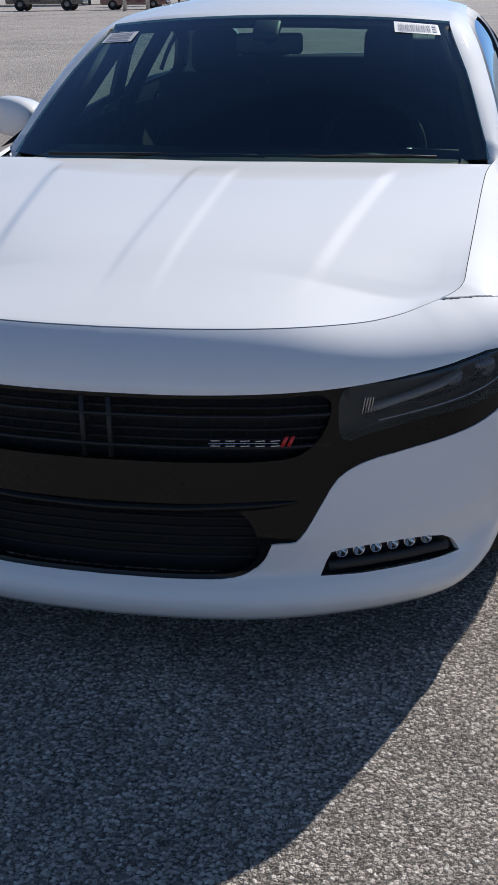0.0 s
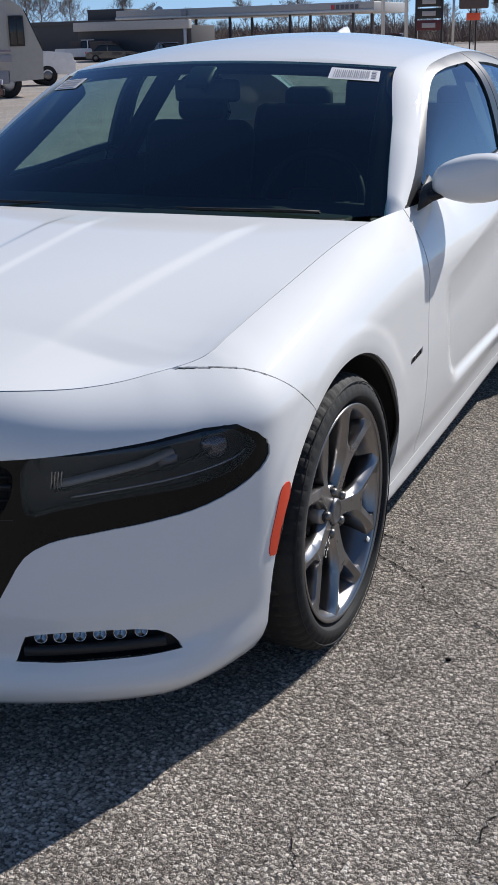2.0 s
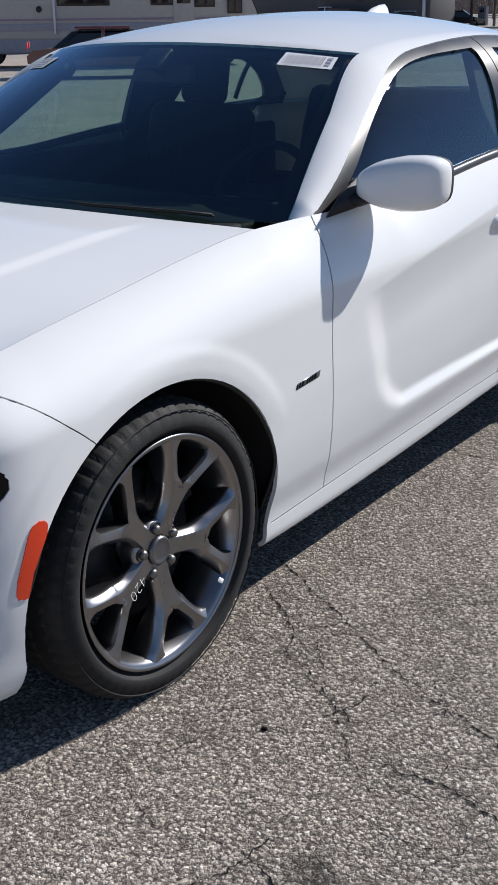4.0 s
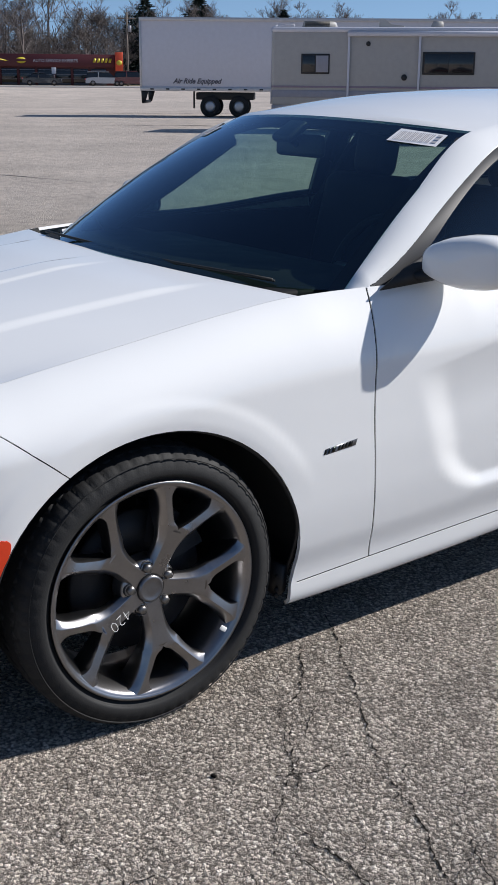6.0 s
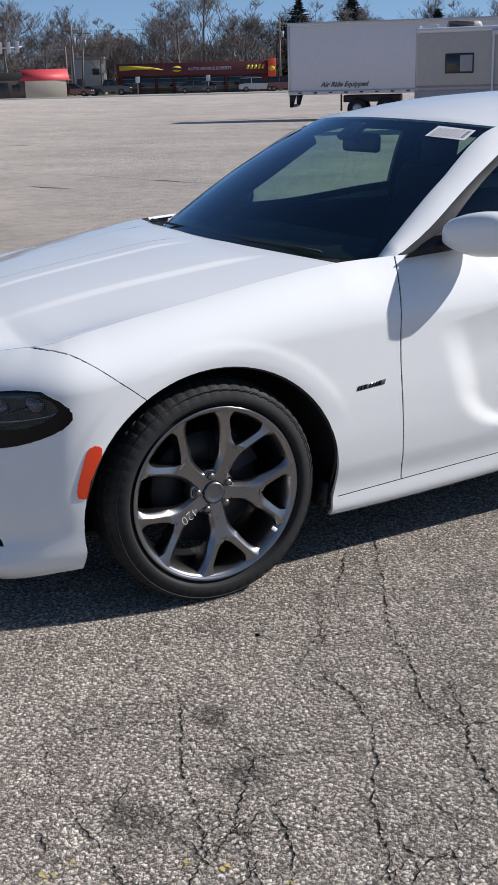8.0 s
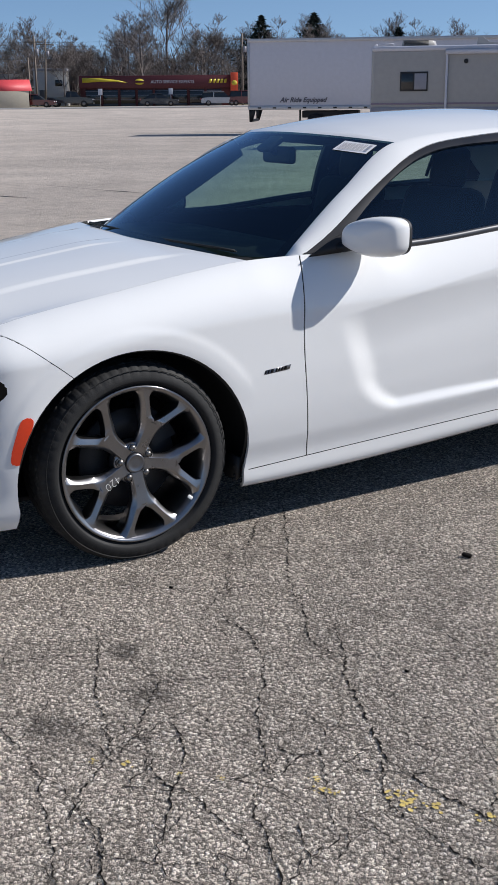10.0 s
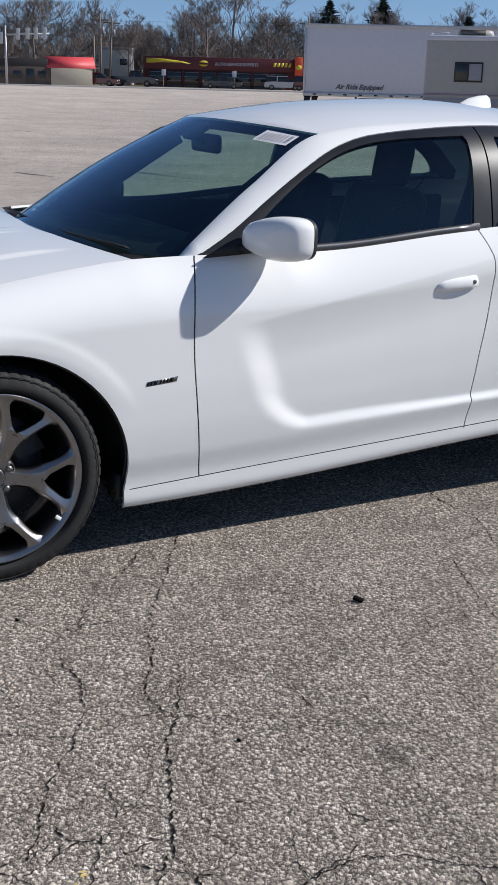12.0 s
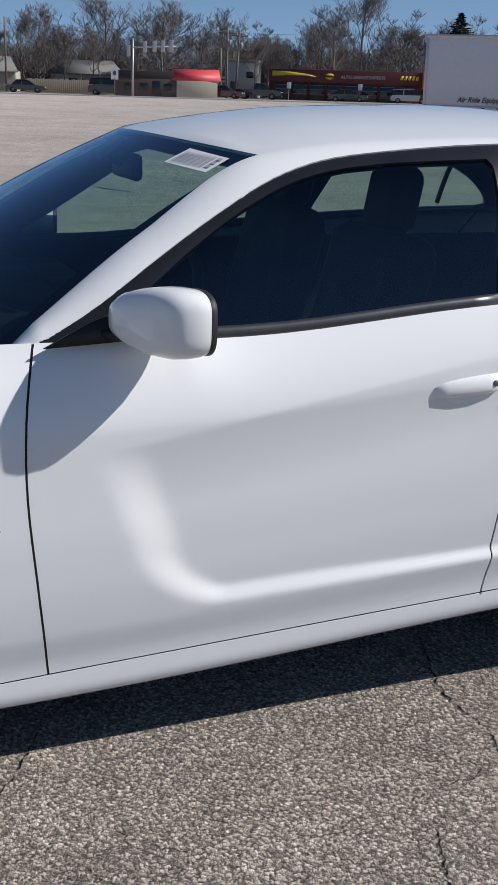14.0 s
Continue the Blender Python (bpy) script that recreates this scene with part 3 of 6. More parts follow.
DOOR_BACK = spline([(2.86, 1.16), (2.80, 1.0), (2.70, .86), (2.61, .70), (2.58, .5), (2.57, .36)], 16)
SILL = spline([(.475, .252), (1.2, .290), (1.9, .3255), (2.5, .356), (2.62, .362)], 16)
NOSE_SEAM = spline([(-.545, .8625), (-.50, .8635), (-.445, .8605), (-.415, .850), (-.37, .822), (-.31, .775), (-.25, .727), (-.205, .688)], 18)
TAIL_SEAM = spline([(3.42, .50), (3.6, .52), (3.72, .60), (3.78, .80), (3.80, 1.12)], 12)

hull = grid_bm(body_side(470, 112))
side, face = (1, 2), (0, 2)
nose_only = lambda m: m.y < -.3
cut(hull, W_ARCH, side, where=lambda m: m.x > .7)
cut(hull, R_ARCH, side, where=lambda m: m.x > .7)
cut(hull, BLACKOUT, face, where=nose_only)
cut(hull, UPPER, face, where=nose_only)
cut(hull, LOWER, face, where=nose_only)
cut(hull, LENS_LINE, face, where=nose_only)
cut(hull, FOG, face, where=nose_only)
cut(hull, MARKER, side, where=lambda m: m.x > .8)
SEAMS = [ribbon(l, w) for l, w in ((DOOR_FRONT, .0055), (DOOR_REAR, .0055), (DOOR_BACK, .0055), (SILL, .005), (NOSE_SEAM, .003), (TAIL_SEAM, .004))]
for s in SEAMS:
    cut(hull, s, side, where=lambda m: m.x > .6)
nose_line, tail_line = [tuple(q) for q in NOSE_SEAM], [tuple(q) for q in TAIL_SEAM]
NOSE_ZONE = nose_line + [(-.25, .3), (-.25, 0), (-2, 0), (-2, 1.2), (-.545, 1.2)]
TAIL_ZONE = tail_line + [(3.80, 2), (6, 2), (6, 0), (3.0, 0), (3.0, .5)]
groups = {}
for f in hull.faces:
    m = f.calc_center_median()
    yz, xz = (m.y, m.z), (m.x, m.z)
    if m.x > .6 and (inside(*yz, W_ARCH) or inside(*yz, R_ARCH)):
        k = ""
    elif m.y < -.3 and inside(*xz, BLACKOUT):
        k = "lens" if inside(*xz, LENS_LINE) else "" if inside(*xz, UPPER) or inside(*xz, LOWER) else "blackout"
    elif m.y < -.3 and inside(*xz, FOG):
        k = ""
    elif m.x > .6 and inside(*yz, MARKER):
        k = "marker"
    elif m.x > .6 and any(inside(*yz, s) for s in SEAMS):
        k = "seal"
    elif inside(*yz, NOSE_ZONE):
        k = "bumper"
    elif inside(*yz, TAIL_ZONE) or m.y > 3.8:
        k = "tail"
    elif m.z < np.interp(m.y, SILL[:, 0], SILL[:, 1]) and .3 < m.y < 2.65:
        k = "sill"
    elif m.y < np.interp(-m.z, -DOOR_FRONT[:, 1], DOOR_FRONT[:, 0]):
        k = "fender"
    elif m.y < np.interp(-m.z, -DOOR_REAR[:, 1], DOOR_REAR[:, 0]):
        k = "door"
    elif m.y < np.interp(-m.z, -DOOR_BACK[:, 1], DOOR_BACK[:, 0]):
        k = "back_door"
    else:
        k = "quarter"
    if k:
        groups.setdefault(k, []).append(f)
panel = {k: extract(hull, v) for k, v in groups.items()}
lens_copy = panel["lens"].copy()
bumper = part("front_bumper", thicken(mirrored(panel["bumper"]), .016), PAINT, car, "white painted front bumper cover")
part("grille_surround", thicken(push(mirrored(panel["blackout"]), .004), .03), BLACK_GLOSS, car, "gloss black grille surround")
part("rear_bumper", thicken(mirrored(panel["tail"]), .012), PAINT, car)
doors = {}
for key, name, label in (("fender", "front_fender", ""), ("door", "front_door", ""), ("back_door", "rear_door", ""), ("quarter", "rear_quarter_panel", ""), ("sill", "side_sill", "")):
    other = flipped(panel[key].copy())
    doors[name] = part(name, thicken(panel[key], .012), PAINT, car, label)
    doors[name + "_2"] = part(name, thicken(other, .012), PAINT, car, label)
for key, name, mat, depth in (("seal", "panel_gap_seal", SEAL, .0035), ("marker", "side_marker_lamp", AMBER, -.002)):
    other = flipped(panel[key].copy())
    part(name, thicken(push(panel[key], depth), .01), mat, car, "amber-red side marker lens" if key == "marker" else "")
    part(name, thicken(push(other, depth), .01), mat, car, "amber-red side marker lens" if key == "marker" else "")
hull.free()

# hood
hp = hood_surface(90, 110)
hp = np.concatenate([hp[:-1], (hp[-1:] * .97 + hp[-2:-1] * .03)], 0)
hp[-1, :, 0] -= .0022
hp[:, 0, 1] += .007 * (1 - np.linspace(0, 1, len(hp)) ** 4)
hp[:, 0, 2] += .001
hood = part("hood", thicken(mirrored(grid_bm(hp)), .02), PAINT, car, "white hood with pressed creases")
edge = hood_edge()
k = int(np.argmin(np.abs(edge[:, 1] - .60)))
gutter = np.stack([edge[: k + 1 : 6], edge[: k + 1 : 6] + [0, 0, -.03]], 1)
gutter[:, 1, 0] *= .96
gutter[:, 1, 1] += np.where(gutter[:, 1, 0] < .7, .03, 0)
part("hood_seal", mirrored(grid_bm(gutter[:, ::-1])), SEAL, car)
# engine bay floor closes the nose from below
part("undertray", box_bm((1.5, 4.3, .02), (0, 1.65, .235), .005), LINER, car)
part("nose_backing", box_bm((1.30, .03, .50), (0, -.60, .50), .004), LINER, car)

# grille: bars and mesh set back behind the surround
yb = lambda x: np.interp(abs(x), (0, .2, .4, .55), (-.905, -.895, -.862, -.812))
grille = part("grille", grid_bm(np.array([[(x, yb(x) + .055, z) for z in np.linspace(.255, .73, 12)] for x in np.linspace(-.56, .56, 40)])), LINER, car, "matt black grille mesh")
for z, r in ((.688, .006), (.662, .006), (.636, .006), (.612, .005), (.588, .005), (.44, .005), (.415, .005), (.39, .005), (.365, .005), (.34, .005), (.315, .005)):
    xe = .52 if z > .5 else .37
    part("grille_slat", tube_bm([(x, yb(x) + .018, z + .0 * x) for x in np.linspace(-xe, xe, 28)], r * 1.2, 6, flat=.5), LINER, grille)
for z in (.672, .598):
    part("crossbar", tube_bm([(x, yb(x) + .004, z) for x in np.linspace(-.525, .525, 40)], .008, 8, flat=.5), BLACK, grille)
part("lower_lip", tube_bm([(x, float(np.interp(abs(x), (0, .2, .4, .47), (-.922, -.912, -.878, -.857))), .448 + .09 * x * x) for x in np.linspace(-.46, .46, 41)], [.009 * (1 - .75 * abs(x / .46) ** 6) for x in np.linspace(-.46, .46, 41)], 10, flat=1.4), BLACK_GLOSS, grille, "gloss black lip under the upper grille")
for x in (-.032, .032):
    part("centre_bar", tube_bm([(x, yb(x) + .006, .712), (x, yb(x) + .004, .64), (x, yb(x) + .006, .565)], .007, 8), BLACK, grille)
for i in range(26):
    x = -.50 + .04 * i
    part("mesh_bar", tube_bm([(x, yb(x) + .03, .71), (x, yb(x) + .03, .565)], .002, 4), LINER, grille)

# maker's badge on the grille: plain bars, with two red slashes
badge = part("grille_badge", box_bm((.16, .003, .002), (.338, yb(.338) - .001, .6085), .001, rot=Matrix.Rotation(.19, 4, "Z")), CHROME, car, "chrome lettering strip, plain")
for i in range(5):
    x = .275 + .0335 * i
    for dz in (-.0062, .0062):
        part("badge_bar", box_bm((.022, .003, .0022), (x, yb(x) - .001, .6085 + dz), .0006, rot=Matrix.Rotation(.17 + .04 * i, 4, "Z")), CHROME, badge)
for i in range(2):
    x = .425 + .014 * i
    part("badge_slash", plate_bm([(x - .006, yb(x) - .004, .600), (x + .003, yb(x) - .004, .600), (x + .014, yb(x) - .002, .624), (x + .005, yb(x) - .002, .624)], .004, (0, 1, 0)), RED, badge, "red enamel slash")

# head lamps
for s in (1, -1):
    bm = lens_copy.copy()
    if s < 0:
        flipped(bm)
    lamp_ob = part("headlamp", thicken(push(bm.copy(), .045), .01), LAMP_IN, car, "smoked headlamp with dark grey housing")
    part("lens", thicken(push(bm, .002), .012), LENS, lamp_ob, "clear plastic lens").visible_shadow = False
    for x, y, z, r in ((.86, -.545, .715, .033), (.79, -.625, .70, .026)):
        part("projector", lathe_bm([(-.012, .001), (-.010, r * .6), (0, r * .95), (.004, r), (.03, r * 1.05), (.03, r * .8)], 28, "Y"), plain("projector_glass", (.20, .21, .24), .12, metal=.8), lamp_ob, "glass projector", m=pose(s * x, y, z, 0, 0, s * 38))
    part("light_bar", tube_bm([(s * x, y, z) for x, y, z in ((.60, -.755, .665), (.64, -.74, .676), (.70, -.705, .690), (.76, -.66, .704), (.80, -.62, .722))], .015, 8, flat=.6), plain("lamp_tube", (.42, .41, .39), .3), lamp_ob, "dim running-light tube")
    for i in range(4):
        part("reflector_rib", box_bm((.003, .006, .040), (s * (.597 + .006 * i), -.772 + .003 * i, .680), .0008, rot=Matrix.Rotation(s * radians(10), 4, "Y")), LAMP_SILVER, lamp_ob)
    part("lower_bezel", tube_bm(spline([(s * x, y, z) for x, y, z in ((.63, -.758, .641), (.73, -.706, .657), (.80, -.648, .665), (.867, -.566, .676), (.905, -.492, .692), (.918, -.455, .722))], 24), .0028, 6), LAMP_SILVER, lamp_ob, "thin chrome line along the lamp's lower edge")
    part("divider", tube_bm(spline([(s * x, y, z) for x, y, z in ((.60, -.768, .655), (.68, -.728, .672), (.76, -.672, .683), (.82, -.612, .694), (.86, -.56, .712))], 20), .0045, 6), BLACK_GLOSS, lamp_ob, "gloss black divider")
    # fog lamp pocket
    fl = [(x, z) for x, z in FOG]
    yf = lambda x: np.interp(x, (.5, .6, .7, .8, .84), (-.852, -.808, -.755, -.688, -.653))
    pocket = bmesh.new()
    a = [pocket.verts.new((s * x, yf(x) + .010, z)) for x, z in fl]
    b = [pocket.verts.new((s * x, yf(x) + .045, z)) for x, z in fl]
    n = len(fl)
    for i in range(n):
        pocket.faces.new([a[i], a[(i + 1) % n], b[(i + 1) % n], b[i]])
    fog = part("fog_lamp", pocket, BLACK, car, "black fog lamp pocket")
    part("backing", grid_bm(np.array([[(s * x, yf(x) + .036, z) for z in (.262, .30, .35)] for x in np.linspace(.50, .84, 14)]), s < 0), BLACK, fog)
    part("trim_bar", tube_bm([(s * x, yf(x) + .012, .298 + .03 * (x - .66)) for x in np.linspace(.528, .795, 12)], .010, 8, flat=1.3), BLACK, fog)
    for i in range(6):
        x = .556 + .038 * i
        ring = lathe_bm([(.010, .002), (.006, .007), (-.002, .0125), (-.004, .0140), (.008, .0145)], 18, "Y")
        part("led", ring, LAMP_SILVER, fog, "small round lamp reflector", m=pose(s * x, yf(x) + .024, .3215 + .004 * min(i, 3) / 3, 0, 0, s * 28))

# wheel housings
for s in (1, -1):
    for yc, ra, rz in ((ARCH[0], ARCH[2] + .004, ARCH[3] + .004), (3.05, .435, .425)):
        prof = [(.945, 1.0), (.92, 1.01), (.60, 1.02), (.58, .2)]
        bm = bmesh.new()
        rings = []
        for a_ in np.linspace(-.3, math.pi + .3, 40):
            rings.append([bm.verts.new((s * min(x, .945 - .075 * float(ramp(.47, .2, (ARCH[1] if yc < 1 else .36) + rz * math.sin(a_)))), yc + ra * q * math.cos(a_), (ARCH[1] if yc < 1 else .36) + rz * q * math.sin(a_))) for x, q in prof])
        for i in range(39):
            for j in range(3):
                bm.faces.new([rings[i][j], rings[i][j + 1], rings[i + 1][j + 1], rings[i + 1][j]])
        part("wheel_liner", bm, LINER, car, "black felt wheel liner")
        lip = tube_bm([(s * (.952 - .075 * float(ramp(.5, .22, .335 + rz * math.sin(a_)))), yc + (ra - .006) * math.cos(a_), (ARCH[1] if yc < 1 else .36) + (rz - .006) * math.sin(a_)) for a_ in np.linspace(-.2, math.pi + .2, 40)], .006, 6)
        part("arch_lip", lip, BLACK, car)
    part("mud_flap", sharp(plate_bm([(s * .80, .432, .205), (s * .80, .432, .30), (s * .895, .436, .30), (s * .885, .438, .22), (s * .87, .436, .205)], .02, (0, 1, 0))), BLACK, car, "black mud guard with three studs")
    for z, y in ((.225, .432), (.21, .430), (.265, .434)):
        part("stud", lathe_bm([(-.004, .0), (-.003, .006), (.004, .008)], 10, "Y"), SEAL, car, m=pose(s * .875, y, z))


def wheel(s, at):
    """One wheel: tyre with tread blocks, five-spoke split alloy, nuts, cap, brake disc."""
    root = part("wheel", lathe_bm([(-.06, .05), (.0, .05), (.0, .0)], 20), STEEL, car, "grey five-spoke alloy wheel")
    prof = [(-.115, .285), (-.122, .300), (-.121, .322), (-.110, .350), (-.092, .3625), (-.055, .3665), (0, .3675), (.055, .3665), (.088, .3635), (.104, .355), (.1155, .340), (.1215, .322), (.1225, .309), (.1195, .303), (.110, .299), (.104, .290), (.10, .281)]
    tbm = lathe_bm([(x * s, r) for x, r in prof], 290)
    # notched shoulder
    for i, v in enumerate(tbm.verts):
        k, j = divmod(i, len(prof))
        if k % 5 == 0 and prof[j][0] > .085 and prof[j][1] > .338:
            q = .988 if prof[j][1] > .35 else .994
            v.co.y *= q
            v.co.z *= q
            v.co.x *= .985
    for v in tbm.verts:
        if v.co.z < -at[2] + .001:
            v.co.z = -at[2] + .001
    ty = part("tyre", tbm, TYRE, root, "black low-profile tyre")
    bm = bmesh.new()
    for i in range(64):
        a_ = math.tau * i / 64
        for x, w, da in ((.055, .034, .0), (0, .038, .02), (-.055, .034, .0)):
            r = .3672 - (abs(x) / .096) ** 3 * .0075 - (.0008 if x > .09 else 0)
            m_ = Matrix.Rotation(a_ + da, 4, "X") @ Matrix.Translation((x * s, r - (.0046 if abs(x) > .09 else .0026), 0)) @ Matrix.Rotation(radians(-24 * math.copysign(1, x * s) if abs(x) > .09 else 0), 4, "Z") @ Matrix.Rotation(radians(20) * (1 if x > 0 else -1), 4, "Y")
            box_bm((w, .006, .026), (0, 0, 0), 0, bm, rot=m_)
    for v in bm.verts:
        if v.co.z < -at[2] + .0005:
            v.co.z = -at[2] + .0005
    part("tread", bm, TYRE, ty)
    bm = bmesh.new()
    for r, w in ((.346, .0018), (.303, .002)):
        lathe_bm([(s * (.1155 if r > .3 else .1222), r - w), (s * (.1185 if r > .3 else .1246), r), (s * (.1150 if r > .3 else .1222), r + w)], 96, bm=bm)
    part("sidewall_rib", bm, TYRE, ty)
    rim = part("rim", lathe_bm([(s * x, r) for x, r in ((.112, .279), (.1150, .283), (.1150, .2885), (.1110, .2895), (.110, .277), (.101, .269), (.060, .258), (.0, .246), (-.09, .250), (-.11, .284))], 96), RIM, root, "machined grey rim barrel")
    # one split spoke, lofted along two arms, then turned five times
    radii = [*np.linspace(.04, .155, 10), *np.linspace(.160, .196, 16), *np.linspace(.202, .26, 10), *np.linspace(.264, .284, 8)]
    for k in range(5):
        a0 = radians(63 + 72 * k) if s > 0 else radians(117 - 72 * k)
        bm = bmesh.new()
        for arm in (-1, 1):
            vs = []
            for r in radii:
                outer = float(curve(r, (.04, .040), (.075, .032), (.11, .033), (.14, .040), (.17, .056), (.20, .070), (.225, .084), (.245, .098), (.26, .113), (.272, .132), (.284, .162)))
                inner = float(curve(r, (.04, 0), (.162, 0), (.169, .004), (.177, .013), (.19, .023), (.21, .036), (.235, .051), (.252, .058), (.264, .057), (.275, .047), (.284, .028)))
                x1 = float(curve(r, (.04, .082), (.10, .089), (.18, .100), (.24, .107), (.284, .110)))
                x0 = x1 - .036 - .05 * float(ramp(.12, .27, r))
                k_ = float(ramp(0, .022, inner))
                w_ = outer - inner
                row = [(x0, outer - .003), (x1 - .026, outer), (x1 - .017, outer - .001), (x1 - .013, outer - min(.003, w_ * .1)), (x1 - .001, outer - w_ * .36), (x1, outer - w_ * .42),
                       (x1 - .003 * k_, outer - w_ * .70), (x1 - .006 * k_, inner + min(.003, w_ * .1) * k_), (x1 - .011 * k_, inner + .001 * k_), (x1 - .020 * k_, inner), (x0, inner + .003 * k_)]
                vs.append([bm.verts.new((s * x, r * math.cos(arm * c / r), r * math.sin(arm * c / r))) for x, c in row])
            for a_, b_ in zip(vs, vs[1:]):
                for j in range(10):
                    bm.faces.new([a_[j], a_[j + 1], b_[j + 1], b_[j]])
        bmesh.ops.remove_doubles(bm, verts=bm.verts, dist=1e-5)
        bmesh.ops.dissolve_degenerate(bm, dist=1e-6, edges=bm.edges)
        bmesh.ops.recalc_face_normals(bm, faces=list(bm.faces))
        bmesh.ops.transform(bm, matrix=Matrix.Rotation(a0, 4, "X"), verts=bm.verts)
        part("spoke", sharp(bm, 24), RIM, rim, "split spoke")
    part("hub_plate", lathe_bm([(s * x, r) for x, r in ((.03, .080), (.066, .080), (.077, .074), (.081, .062), (.080, .045), (.074, .038), (.074, .0))], 40), RIM, rim)
    part("centre_cap", lathe_bm([(s * x, r) for x, r in ((.06, .036), (.085, .036), (.0895, .033), (.0905, .029), (.0890, .027), (.0895, .012), (.0900, 0))], 36), SATIN, rim, "round grey centre cap")
    for k in range(5):
        a_ = radians((63 + 36 + 72 * k) if s > 0 else (117 - 36 - 72 * k))
        part("lug_nut", lathe_bm([(s * x, r) for x, r in ((.04, .0125), (.086, .0125), (.091, .0102), (.0925, .005), (.093, 0))], 6), STEEL, rim, "steel lug nut", m=Matrix.Translation((0, .0575 * math.cos(a_), .0575 * math.sin(a_))))
        part("nut_well", lathe_bm([(s * x, r) for x, r in ((.076, .0185), (.0835, .0170), (.060, .0140))], 18), BLACK, rim, m=Matrix.Translation((0, .0575 * math.cos(a_), .0575 * math.sin(a_))))
    part("brake_disc", lathe_bm([(s * x, r) for x, r in ((.0, .07), (.012, .075), (.012, .185), (-.014, .185), (-.014, .07))], 60), BLACK, root, "brake disc")
    bm = lathe_bm([(s * x, r) for x, r in ((.03, .105), (.034, .198), (-.03, .205), (-.03, .10))], 14, start=radians(20), full=radians(62))
    part("brake_caliper", sharp(bm), BLACK, root, "black brake caliper")
    part("valve", box_bm((.004, .022, .013), (s * .103, .262, 0), .002, rot=Matrix.Rotation(radians(0), 4, "X")), CHALK, root, "balance weight", m=Matrix.Rotation(radians(-38 if s > 0 else 218), 4, "X"))
    if at[1] < 1 and s > 0:
        tb = text_bm("420", .044, thin=.0013)
        me = to_mesh("chalk_number", tb, CHALK, False)
        ob = new("chalk_number", me)
        ob.parent = root
        along = Vector((.12, math.cos(radians(209)), math.sin(radians(209)))).normalized()
        over = Vector((0, math.cos(radians(299)), math.sin(radians(299))))
        out_ = along.cross(over)
        at0 = Vector((.0945, 0, 0)) + .078 * Vector((0, math.cos(radians(209)), math.sin(radians(209)))) - over * .010
        ob.matrix_basis = Matrix(((along.x, over.x, out_.x, at0.x), (along.y, over.y, out_.y, at0.y), (along.z, over.z, out_.z, at0.z), (0, 0, 0, 1)))
        tagged(ob, "hand-drawn white chalk number")
    root.matrix_basis = Matrix.Translation(at)
    return root


for s in (1, -1):
    wheel(s, (s * .842, .003, .360))
    wheel(s, (s * .842, 3.05, .362))

# windscreen, roof, cab sides
gp = glass_surface(44, 44)
ws = part("windscreen", thicken(mirrored(grid_bm(gp)), .005), WINDSCREEN, car, "tinted windscreen")
roof = part("roof", thicken(mirrored(grid_bm(roof_surface(60, 70))), .02), PAINT, car)
rg = part("rear_window", thicken(mirrored(grid_bm(rear_glass(30, 24))), .005), SIDE_GLASS, car)
part("boot_lid", thicken(mirrored(grid_bm(deck_surface(40, 30))), .02), PAINT, car)
# black ceramic band round the windscreen
band = []
for i in range(44):
    band.append([gp[i, j] + [0, .004, -.008] for j in (40, 41, 42, 43)])
part("windscreen_band", mirrored(grid_bm(np.array(band))), FRIT, car, "black shade band at the top of the windscreen")
band = [[gp[i, j] + [-.004, .004, -.006] for j in range(44)] for i in (41, 42, 43)]
b1 = grid_bm(np.array(band))
b2 = flipped(b1.copy())
part("windscreen_edge", b1, FRIT, car)
part("windscreen_edge", b2, FRIT, car)
part("cowl", mirrored(grid_bm(np.array([[(a_ * .80, .425 + .09 * a_**2.2 + .12 * b_, 1.03 - .03 * b_ - .01 * a_) for b_ in (0, .33, .66, 1)] for a_ in np.linspace(0, 1, 20)]))), SEAL, car, "black plastic cowl")

TRIM_LINE = [tuple(q) for q in np.vstack([[(.745, 1.0), (.745, 1.046)], spline([(.765, 1.052), (.835, 1.090), (.905, 1.134), (1.035, 1.222), (1.178, 1.309), (1.315, 1.380), (1.45, 1.4225), (1.63, 1.4465), (2.0, 1.4690), (2.34, 1.458), (2.6, 1.415), (2.84, 1.325), (3.03, 1.185)], 57), [(3.05, 1.0)]])]
GLASS_F = [tuple(q) for q in np.vstack([spline([(.865, 1.062), (.955, 1.122), (1.088, 1.224), (1.225, 1.312), (1.35, 1.371), (1.46, 1.402), (1.60, 1.4205), (1.74, 1.429), (1.905, 1.436)], 30), spline([(1.914, 1.42), (1.90, 1.30), (1.882, 1.112)], 8), spline([(1.872, 1.1035), (1.5, 1.0745), (1.2, 1.0555), (.90, 1.0545)], 12)])]
GLASS_R = [tuple(q) for q in np.vstack([spline([(2.05, 1.433), (2.2, 1.4255), (2.4, 1.403), (2.6, 1.358), (2.76, 1.285), (2.86, 1.200), (2.875, 1.170)], 20), spline([(2.83, 1.158), (2.4, 1.140), (2.06, 1.1175)], 8), spline([(2.045, 1.13), (2.04, 1.3), (2.044, 1.42)], 8)])]
cab = grid_bm(cab_side(230, 60))
DOOR_GAP = ribbon(spline([(1.962, 1.0), (1.972, 1.2), (1.985, 1.49)], 10), .007)
for o in (TRIM_LINE, GLASS_F, GLASS_R, DOOR_GAP):
    cut(cab, o, side)
gg = {}
